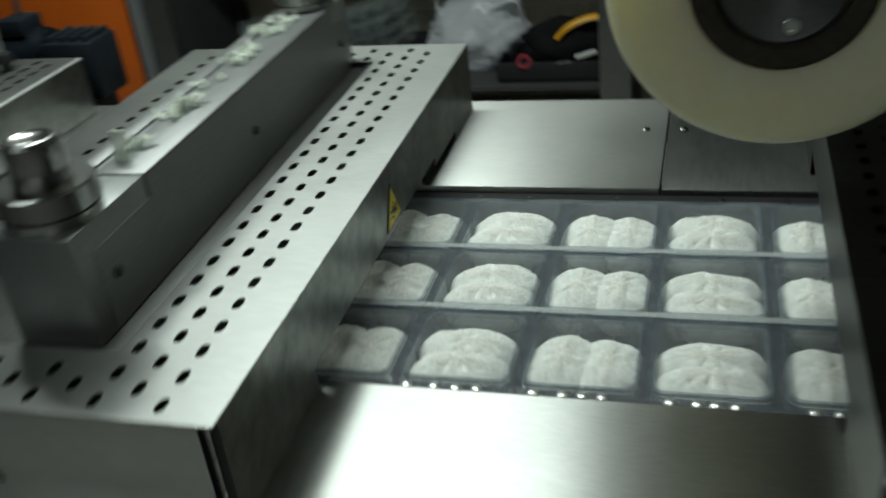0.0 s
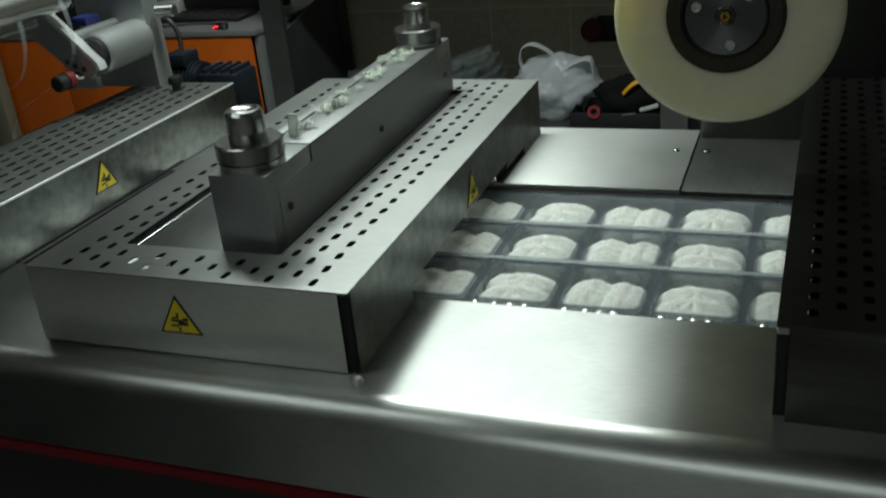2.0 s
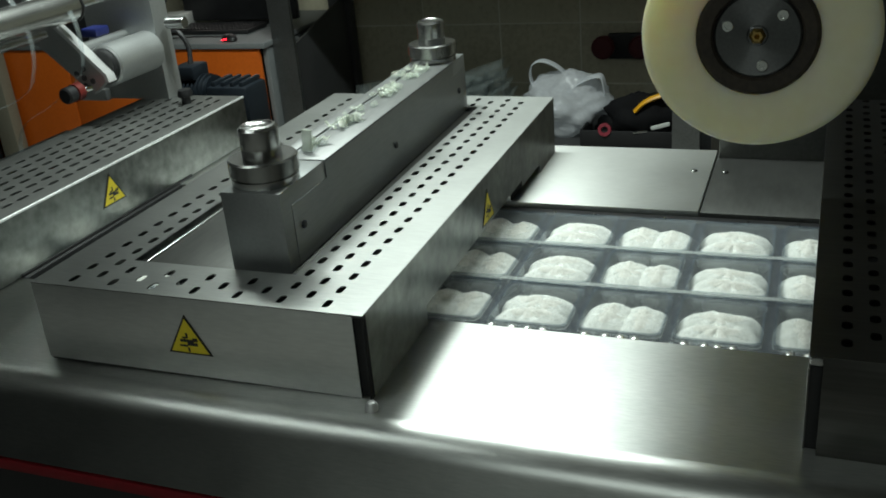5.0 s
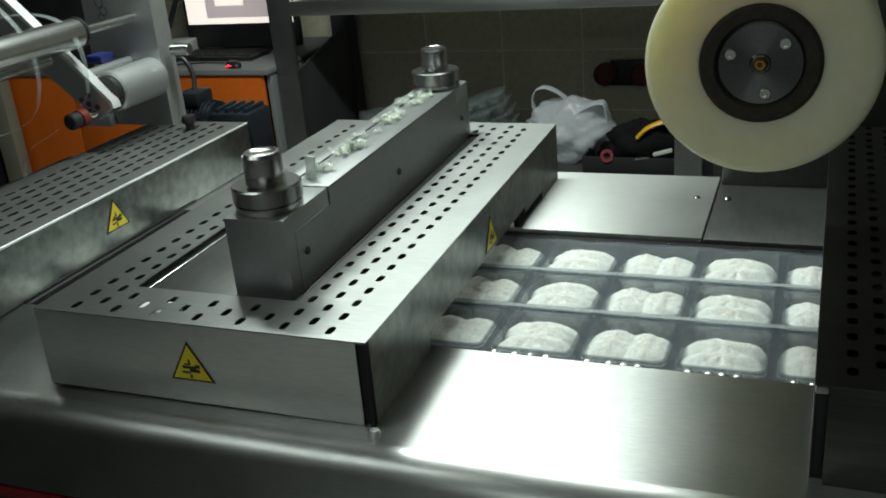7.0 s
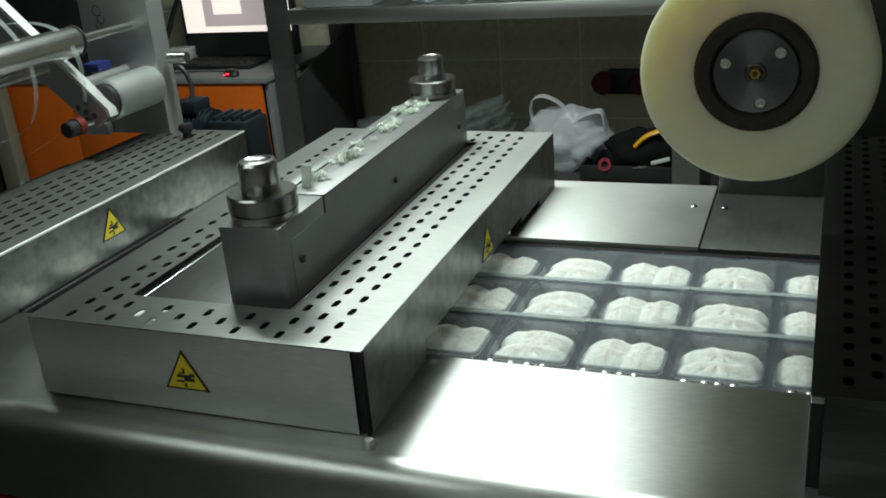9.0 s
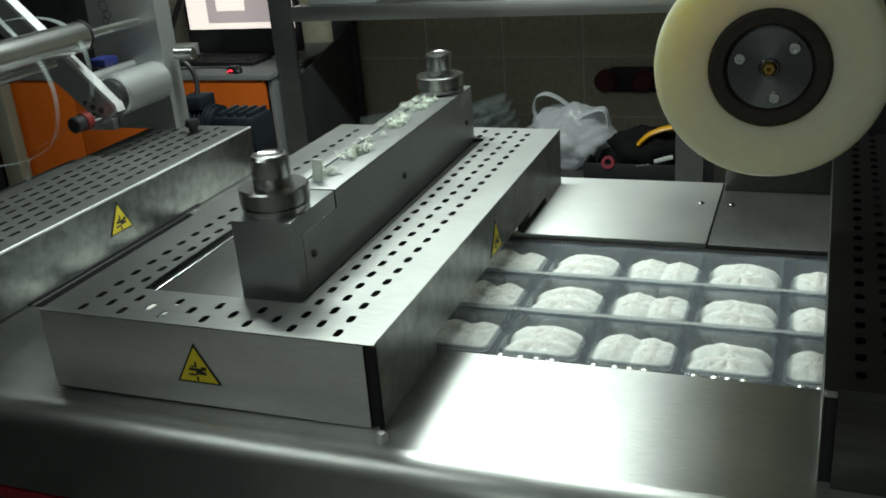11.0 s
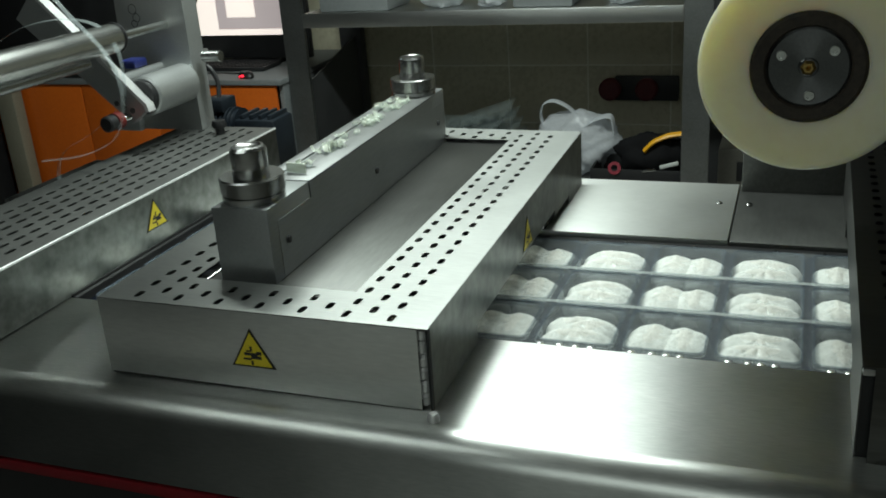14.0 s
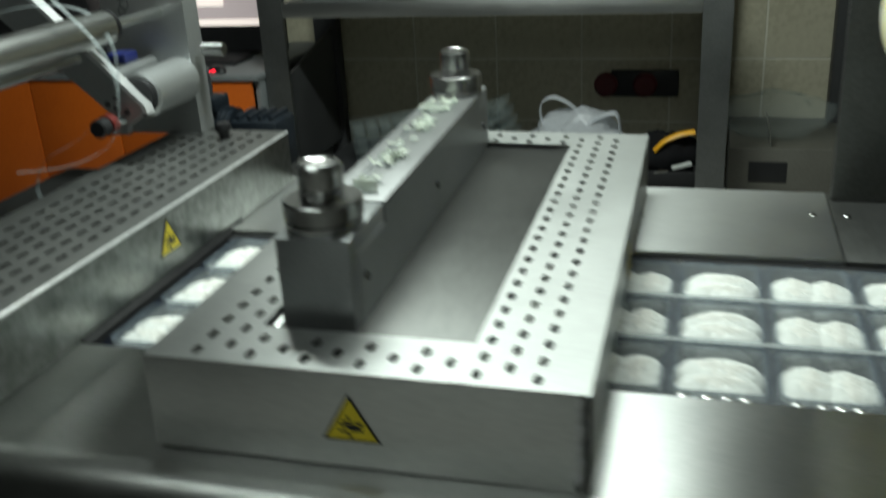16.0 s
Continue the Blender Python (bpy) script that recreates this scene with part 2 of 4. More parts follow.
def lathe(p, axis, profile, seg=32, bm=None):
    """Turns (radius, height) pairs round the axis from p; a zero radius closes it."""
    own = bmesh.new() if bm is None else bm
    q = Vector((0, 0, 1)).rotation_difference(Vector(axis)).to_matrix()
    rings = []
    for r, h in profile:
        if r < 1e-6:
            rings.append([own.verts.new(Vector(p) + q @ Vector((0, 0, h)))])
        else:
            rings.append([own.verts.new(Vector(p) + q @ Vector((r * math.cos(a), r * math.sin(a), h))) for a in [2 * math.pi * i / seg for i in range(seg)]])
    for a, b in zip(rings, rings[1:]):
        for i in range(seg):
            j = (i + 1) % seg
            if len(a) == 1 and len(b) == 1:
                continue
            if len(a) == 1:
                own.faces.new((a[0], b[i], b[j]))
            elif len(b) == 1:
                own.faces.new((a[i], a[j], b[0]))
            else:
                own.faces.new((a[i], a[j], b[j], b[i]))
    return own


def rod(p0, p1, r, seg=20, c=0.0015, bm=None):
    d = Vector(p1) - Vector(p0)
    h = d.length
    c = min(c, r * 0.4)
    return lathe(p0, d, [(0, 0), (r - c, 0), (r, c), (r, h - c), (r - c, h), (0, h)], seg, bm)


def tube(points, r, seg=8, bm=None, flat=1.0):
    """A smooth hose through the points; flat below 1 makes it a ribbon."""
    pts = [Vector(p) for p in points]
    line = []
    for i in range(len(pts) - 1):
        a, b, c, d = pts[max(i - 1, 0)], pts[i], pts[i + 1], pts[min(i + 2, len(pts) - 1)]
        for s in range(6):
            u = s / 6
            line.append(0.5 * ((2 * b) + (c - a) * u + (2 * a - 5 * b + 4 * c - d) * u * u + (3 * b - a - 3 * c + d) * u ** 3))
    line.append(pts[-1])
    own = bmesh.new() if bm is None else bm
    side = Vector((0, 1, 0.15)).normalized()
    rings = []
    for i, p in enumerate(line):
        tan = (line[min(i + 1, len(line) - 1)] - line[max(i - 1, 0)]).normalized()
        u = (side - tan * side.dot(tan)).normalized()
        v = tan.cross(u)
        rings.append([own.verts.new(p + u * r * math.cos(a) + v * r * flat * math.sin(a)) for a in [2 * math.pi * k / seg for k in range(seg)]])
    for a, b in zip(rings, rings[1:]):
        for k in range(seg):
            own.faces.new((a[k], a[(k + 1) % seg], b[(k + 1) % seg], b[k]))
    own.faces.new(rings[0])
    own.faces.new(rings[-1][::-1])
    return own


def plate(poly, axis, lo, hi, bm=None):
    """A flat sheet: a polygon of 2D points pushed along an axis from lo to hi."""
    own = bmesh.new() if bm is None else bm

    def at(p, d):
        return {"x": (d, p[0], p[1]), "y": (p[0], d, p[1]), "z": (p[0], p[1], d)}[axis]

    a, b = [own.verts.new(at(p, lo)) for p in poly], [own.verts.new(at(p, hi)) for p in poly]
    own.faces.new(a), own.faces.new(b[::-1])
    for i in range(len(poly)):
        j = (i + 1) % len(poly)
        own.faces.new((a[i], a[j], b[j], b[i]))
    return own


def perforated(columns, y0, y1, z, pitch, first, gap=None, hw=0.0065, hl=0.0125, th=0.002):
    """A punched sheet: columns (x0, x1, kind, offset); kind 'h' is punched, 'p' plain, 'g' punched with the opening left out."""
    bm = bmesh.new()
    memo = {}

    def v(x, y, zz):
        k = (round(x, 5), round(y, 5), round(zz, 5))
        if k not in memo:
            memo[k] = bm.verts.new((x, y, zz))
        return memo[k]

    def flat(pts):
        bm.faces.new([v(x, y, z) for x, y in pts])
        bm.faces.new([v(x, y, z - th) for x, y in pts][::-1])

    def cell(x0, x1, a, b, yc):
        xc = (x0 + x1) / 2
        s = hl - hw
        ring = []
        for k in range(12):
            w = math.pi * k / 6
            ring.append((xc + hw * math.cos(w), yc + hw * math.sin(w) + (s if math.sin(w) > 0.1 else -s if math.sin(w) < -0.1 else 0)))
        mids = [(x1, yc), (xc, b), (x0, yc), (xc, a)]
        corners = [(x1, b), (x0, b), (x0, a), (x1, a)]
        for q in range(4):
            inner = [ring[(3 * q + 3 - i) % 12] for i in range(4)]
            flat([mids[q], corners[q], mids[(q + 1) % 4], *inner])
        for k in range(12):
            (xa, ya), (xb, yb) = ring[k], ring[(k + 1) % 12]
            bm.faces.new((v(xa, ya, z), v(xb, yb, z), v(xb, yb, z - th), v(xa, ya, z - th)))

    for x0, x1, kind, off in columns:
        spans = [(y0, y1)] if kind != "g" else [(y0, gap[0]), (gap[1], y1)]
        for a, b in spans:
            if kind == "p":
                flat([(x0, a), (x1, a), (x1, b), (x0, b)])
                continue
            ys = []
            y = first + off
            while y < b - hl - 0.003:
                if y > a + hl + 0.003:
                    ys.append(y)
                y += pitch
            edge = a
            for i, y in enumerate(ys):
                nxt = b if i == len(ys) - 1 else (y + ys[i + 1]) / 2
                cell(x0, x1, edge, nxt, y)
                edge = nxt
            if not ys:
                flat([(x0, a), (x1, a), (x1, b), (x0, b)])
    x0, x1 = columns[0][0], columns[-1][1]
    x0, x1 = min(x0, x1, columns[-1][0]), max(x0, x1, columns[0][1])
    for a, b in (((x0, y0), (x1, y0)), ((x1, y0), (x1, y1)), ((x1, y1), (x0, y1)), ((x0, y1), (x0, y0))):
        bm.faces.new([bm.verts.new((*a, z)), bm.verts.new((*b, z)), bm.verts.new((*b, z - th)), bm.verts.new((*a, z - th))])
    return bm


def crumple(w, d, h, seed, amp=0.25, nu=40, nv=20, f=1.0):
    """A slack, creased bag with its base at the origin."""
    bm = bmesh.new()
    o = Vector((seed * 7.3, seed * 3.1, 0))
    rings = []
    for j in range(nv):
        b = math.pi * (0.04 + 0.92 * j / (nv - 1))
        row = []
        for i in range(nu):
            a = 2 * math.pi * i / nu
            p = Vector((math.cos(a) * math.sin(b), math.sin(a) * math.sin(b), math.cos(b)))
            q = p * 1.6 * f + o
            k = 1 + amp * noise.noise(q) + amp * 0.7 * (abs(noise.noise(q * 2.3)) - 0.2) + amp * 0.4 * (abs(noise.noise(q * 5.1)) - 0.2)
            row.append(bm.verts.new((p.x * w / 2 * k, p.y * d / 2 * k, max(0.0, (p.z * 0.5 * k + 0.45) * h))))
        rings.append(row)
    for a, b in zip(rings, rings[1:]):
        for i in range(nu):
            bm.faces.new((a[i], a[(i + 1) % nu], b[(i + 1) % nu], b[i]))
    bm.faces.new(rings[0])
    bm.faces.new(rings[-1][::-1])
    return bm


def warning_sign(parent, origin, u, v, size):
    """A triangular sticker in the plane of u (along its base) and v (upwards), with a black rim and a crushed-hand bar mark."""
    u, v = Vector(u), Vector(v)
    n = u.cross(v).normalized()

    def tri(s, lift, low):
        c = Vector(origin) + v * size * 0.29
        pts = [(-0.5, -0.29), (0.5, -0.29), (0, 0.577)]
        bm = bmesh.new()
        ring = [c + (u * a + v * b) * size * s + n * low for a, b in pts]
        top = [p + n * (lift - low) for p in ring]
        a, b = [bm.verts.new(p) for p in ring], [bm.verts.new(p) for p in top]
        bm.faces.new(a), bm.faces.new(b)
        for i in range(3):
            bm.faces.new((a[i], a[(i + 1) % 3], b[(i + 1) % 3], b[i]))
        return bm

    sign = part("warning_sticker", tri(1.0, 0.0012, 0.0002), INK, parent, "black-rimmed yellow triangular crush warning sticker", False)
    part("yellow_face", tri(0.86, 0.0018, 0.0013), YELLOW, sign, "", False)
    bm = bmesh.new()
    c = Vector(origin) + v * size * 0.27
    grow = 1.3
    for a0, a1, b0, b1 in ((-0.14, 0.10, 0.0, 0.05), (-0.02, 0.16, -0.055, 0.0), (-0.16, -0.02, -0.08, -0.045), (0.08, 0.17, 0.02, 0.08), (-0.03, 0.01, 0.07, 0.16), (-0.03, 0.01, -0.16, -0.09), (-0.10, -0.02, 0.06, 0.09)):
        q = [c + (u * a + v * b) * size * grow + n * 0.0022 for a, b in ((a0, b0), (a1, b0), (a1, b1), (a0, b1))]
        bm.faces.new([bm.verts.new(p) for p in q])
    part("pictogram", bm, INK, sign, "", False)
    return sign


# ---- the room ----
def room():
    bm = box(-4.6, 3.6, -3.2, 4.4, -0.1, 0.0, 0)
    single("floor", bm, FLOOR, (0, 0, 0), "worn grey-brown workshop floor", "floor", kind="structure")
    # Unseen ceiling and side walls; their tones are set for the steel's reflections.
    single("ceiling", box(-4.6, 3.6, -3.2, 4.4, 2.9, 3.0, 0), CABINET, (0, 0, 2.9), "unseen dark brown-grey ceiling that dims steel reflections", "ceiling", kind="structure")
    single("wall_west", box(-4.6, -4.5, -3.2, 4.2, 0, 2.9, 0), DARK_GREY, (-4.55, 0.5, 0), "unseen dark grey wall that dims steel reflections", "wall", kind="structure")
    single("wall_east", box(3.5, 3.6, -3.2, 4.2, 0, 2.9, 0), CREAM, (3.55, 0.5, 0), "cream painted wall", "wall", kind="structure")
    # Unseen south wall, split white and dark to shape the bench edge's reflection.
    single("wall_south", box(-2.4, 3.5, -3.2, -3.1, 0, 2.9, 0), WHITE, (0.5, -3.15, 0), "unseen white wall that brightens the bench edge's reflection", "wall", kind="structure")
    single("wall_south_west", box(-4.5, -2.402, -3.2, -3.1, 0, 2.9, 0), DARK_GREY, (-3.4, -3.15, 0), "unseen dark grey wall that dims steel reflections", "wall", kind="structure")
    wall = single("wall_north", box(-4.5, 3.5, 4.09, 4.3, 0, 2.9, 0), GROUT, (0, 4.2, 0), "beige glazed tiled wall with pale grout", "wall", kind="structure")
    tw, th = 0.412, 0.30
    me = finish(box(-tw / 2 + 0.004, tw / 2 - 0.004, -0.006, 0.006, -th / 2 + 0.004, th / 2 - 0.004, 0.002), "tile", TILE, False)
    for i in range(-7, 5):
        for j in range(0, 7):
            x = -0.922 + tw * (i + 0.5)
            z = 0.734 + th * (j - 1.5)
            if z + th / 2 < 0.02:
                continue
            t = new("tile", me)
            t.parent = wall
            t.location = (x, 4.093 - 4.2, z)


room()

B, T = 0.865, 1.014
TRAY0, TRAY1 = 0.838, 1.405


# ---- packing machine: bench ----
def bench():
    bm = bmesh.new()
    x0, x1 = -2.1, 1.1
    r, yb = 0.06, 0.535
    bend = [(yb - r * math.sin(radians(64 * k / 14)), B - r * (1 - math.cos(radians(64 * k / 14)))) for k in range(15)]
    top = box(x0, x1, yb, TRAY0, B - 0.03, B, 0)
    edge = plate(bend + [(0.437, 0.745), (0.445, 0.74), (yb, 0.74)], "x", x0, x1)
    m = thing("machine_bench", (-0.5, 1.0, 0), "brushed stainless steel packing machine bench with a rounded front edge", "machine", kind="structure")
    part("front_top", top, STEEL_TOP, m)
    part("rolled_edge", edge, STEEL_EDGE, m, "rolled front edge in smoother steel for a lamp streak")
    part("trim_stripe", box(x0, x1, 0.437, 0.46, 0.717, 0.738, 0.002), RED, m, "dark red stripe")
    part("base_panel", box(x0, x1, 0.455, 1.75, 0.06, 0.706, 0.004), FLAT_BLACK, m, "black lower machine panel")
    part("bed", box(x0, x1, TRAY0 + 0.002, TRAY1 + 0.02, 0.74, 0.79, 0.002), BED, m, "dark bed beneath the trays")
    part("left_strip", box(-1.40, -1.362, TRAY0 + 0.002, TRAY1, 0.80, B + 0.0005, 0.002), FLAT_BLACK, m, "black strip beside the left cover's foot")
    part("rear_rail", box(x0, x1, TRAY1 - 0.034, TRAY1 + 0.003, 0.795, B - 0.012, 0.002), FLAT_BLACK, m, "black rear chain rail")
    for x in (-0.36, -0.27, -0.12, 0.05, 0.15):
        part("rail_rivet", lathe((x, TRAY1 - 0.018, B - 0.012), (0, 0, 1), [(0.006, 0), (0.005, 0.003), (0, 0.004)], 10), CHROME, m)
    # Bright beads in place of the film's glints along the front edge.
    for i in range(6, 10):
        for k in (0.03, 0.06, 0.085, 0.115):
            x = -1.322 + 0.16 * i + k + 0.006 * math.sin(7 * i + 40 * k)
            part("glint_bead", lathe((x, TRAY0 + 0.009, B - 0.010), (0, 0, 1), [(0.009, 0), (0.009, 0.005), (0.008, 0.0075), (0.005, 0.0095), (0, 0.0102)], 12), GLINT, m)
    part("front_rail", box(x0, x1, TRAY0 + 0.002, TRAY0 + 0.016, 0.795, B - 0.010, 0.002), FLAT_BLACK, m, "black front chain rail")
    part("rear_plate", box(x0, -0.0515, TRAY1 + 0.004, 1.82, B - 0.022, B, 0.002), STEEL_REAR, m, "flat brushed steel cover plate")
    # Right plate darkened in place of the lamp sheen falling off there.
    part("rear_plate", box(-0.0485, x1, TRAY1 + 0.004, 1.82, B - 0.024, B - 0.002, 0.002), STEEL_PLATE, m, "flat steel cover plate, darkened where the lamp's sheen falls off")
    for x in (-0.09, -0.02):
        part("plate_screw", lathe((x, 1.66, B - 0.002), (0, 0, 1), [(0.008, 0), (0.008, 0.003), (0.005, 0.006), (0, 0.0065)], 14), CHROME, m)
    part("end_screw", lathe((-0.430, 0.549, B), (0, 0, 1), [(0.010, 0), (0.010, 0.008), (0.006, 0.014), (0, 0.015)], 14), POLISHED_STEEL, m, "round-headed bench screw")
    return m


bench()


# ---- trays and dumplings ----
X_CELL = [-1.352] + [-1.162 + 0.16 * i for i in range(10)]
Y_CELL = [0.862, 1.034, 1.206]
CW, CD = 0.16, 0.172


def trays():
    web = thing("tray_web", (-0.5, 1.1, 0.79), "clear bluish plastic web of formed food trays sealed under film", "tray")
    me = rim_mesh = flange_mesh = None
    for x in X_CELL:
        for y in Y_CELL:
            if me is None:
                bm = bmesh.new()

                def loop(w, d, z, r, n=4):
                    pts = []
                    for cx, cy, a0 in ((1, 1, 0), (-1, 1, 90), (-1, -1, 180), (1, -1, 270)):
                        for k in range(n):
                            a = radians(a0 + 90 * k / (n - 1))
                            pts.append(bm.verts.new((cx * (w / 2 - r) + r * math.cos(a), cy * (d / 2 - r) + r * math.sin(a), z)))
                    return pts

                loops = [loop(CW - 0.014, CD - 0.012, 0.062, 0.014), loop(CW - 0.017, CD - 0.015, 0.067, 0.014), loop(CW - 0.021, CD - 0.019, 0.064, 0.014), loop(CW - 0.024, CD - 0.022, 0.03, 0.016), loop(CW - 0.05, CD - 0.046, 0.006, 0.02), loop(CW - 0.07, CD - 0.07, 0.004, 0.02)]
                for a, b in zip(loops, loops[1:]):
                    for i in range(len(a)):
                        j = (i + 1) % len(a)
                        bm.faces.new((a[i], a[j], b[j], b[i]))
                bm.faces.new(loops[-1])
                me = finish(bm, "tray", PLASTIC_TUB, True)
                bm = bmesh.new()
                edge = [loop(CW - 0.015, CD - 0.013, 0.0625, 0.014), loop(CW - 0.016, CD - 0.014, 0.0685, 0.014), loop(CW - 0.023, CD - 0.021, 0.0685, 0.014), loop(CW - 0.026, CD - 0.024, 0.058, 0.014)]
                for a, b in zip(edge, edge[1:]):
                    for i in range(len(a)):
                        j = (i + 1) % len(a)
                        bm.faces.new((a[i], a[j], b[j], b[i]))
                rim_mesh = finish(bm, "rim", RIM, True)
                bm = bmesh.new()
                edge = [loop(CW, CD, 0.060, 0.002), loop(CW - 0.014, CD - 0.012, 0.061, 0.014)]
                for i in range(len(edge[0])):
                    j = (i + 1) % len(edge[0])
                    bm.faces.new((edge[0][i], edge[0][j], edge[1][j], edge[1][i]))
                flange_mesh = finish(bm, "flange", FLANGE, True)
            t = new("tray", me)
            t.parent = web
            rim = new("rim", rim_mesh)
            rim.parent = t
            flange = new("flange", flange_mesh)
            flange.parent = t
            t.location = Vector((x + CW / 2, y + CD / 2, 0.791)) - Vector((-0.5, 1.1, 0.79))
    # clear lid film, slightly slack over the cells
    bm = bmesh.new()
    nx, ny = 96, 30
    g = [[bm.verts.new((-1.32 + 1.76 * i / nx, 0.846 + 0.528 * j / ny, 0.8590 - 0.002 * abs(math.sin(math.pi * (1.76 * i / nx) / CW)) + 0.0022 * noise.noise((i * 0.35, j * 0.35, 0)))) for j in range(ny + 1)] for i in range(nx + 1)]
    for i in range(nx):
        for j in range(ny):
            bm.faces.new((g[i][j], g[i + 1][j], g[i + 1][j + 1], g[i][j + 1]))
    part("front_flange", box(-1.32, 0.44, TRAY0 + 0.003, Y_CELL[0], 0.848, 0.8515, 0.001), FLANGE, web, "navy front flange of the web")
    lid = part("lid_film", bm, LID, web, "clear glossy lid film")
    lid.visible_shadow = False
    for k in (1, 2):
        y = Y_CELL[k]
        part("seal_band", box(-1.32, 0.44, y - 0.007, y + 0.005, 0.8605, 0.8615, 0), SEAL, web, "milky sealed seam")


trays()


def dumpling_mesh(seed):
    bm = bmesh.new()
    nu, nv = 72, 22
    rng = random.Random(seed)
    o = Vector((rng.random() * 50, rng.random() * 50, rng.random() * 50))
    rows = []
    for j in range(nv + 1):
        b = math.pi * j / nv
        row = []
        for i in range(nu):
            a = 2 * math.pi * i / nu
            x, y, z = math.cos(a) * math.sin(b), math.sin(a) * math.sin(b), math.cos(b)
            x = math.copysign(abs(x) ** 0.85, x)
            p = Vector((0.072 * x, 0.052 * y - 0.004 * (1 - x * x), 0.0335 * z))
            dash = math.exp(-((y - 0.30) / 0.10) ** 2) + 0.8 * math.exp(-((y + 0.28) / 0.09) ** 2)
            p.z -= 0.0060 * dash * max(0.0, math.sin(19 * x + seed) + 0.35 * math.sin(43 * x)) * max(0.0, 1 - 1.1 * abs(x)) * (z > 0)
            p.z += 0.0022 * math.exp(-((y - 0.02) / 0.12) ** 2) * (1 - x * x) * (z > 0)
            pleat = 0.0012 * math.sin(30 * x + 2 * y) * max(0.0, -y) if z > -0.2 else 0
            d = Vector((x, y, z)) * (0.0034 * noise.noise(p * 30 + o) + 0.0016 * noise.noise(p * 105 + o) + 0.0011 * noise.noise(p * 230 + o) + pleat)
            row.append(p + d + Vector((0, 0, 0.031)))
        rows.append(row)
    top = bm.verts.new(rows[0][0])
    bottom = bm.verts.new(rows[-1][0])
    ring = [[bm.verts.new(p) for p in r] for r in rows[1:-1]]
    for i in range(nu):
        k = (i + 1) % nu
        bm.faces.new((top, ring[0][i], ring[0][k]))
        bm.faces.new((bottom, ring[-1][k], ring[-1][i]))
        for a, b in zip(ring, ring[1:]):
            bm.faces.new((a[i], b[i], b[k], a[k]))
    me = finish(bm, "dumpling", DOUGH, True)
    return me


def dumplings():
    kinds = [dumpling_mesh(s) for s in range(5)]
    rng = random.Random(4)
    for i, x in enumerate(X_CELL):
        for y in Y_CELL:
            cx, cy = x + CW / 2, y + CD / 2 - (0.016 if y == Y_CELL[0] else 0.011)
            lengthways = (i % 2 == 0)
            for s in (-1, 1):
                ob = new("dumpling", rng.choice(kinds))
                if lengthways:
                    m = pose(cx + rng.uniform(-0.003, 0.003), cy + s * 0.026, 0.7955, rng.uniform(-3, 3), 0, rng.uniform(-4, 4) + (180 if s < 0 else 0))
                else:
                    m = pose(cx + s * 0.029, cy + rng.uniform(-0.004, 0.004), 0.7955, 0, rng.uniform(-3, 3), 90 + rng.uniform(-5, 5))
                ob.matrix_basis = m
                tagged(ob, "pale floury crescent dumpling lying in a clear tray", "dumpling", "dumplings in the trays")


dumplings()


# ---- machine covers ----
PITCH, STEP = 0.048, 0.0396


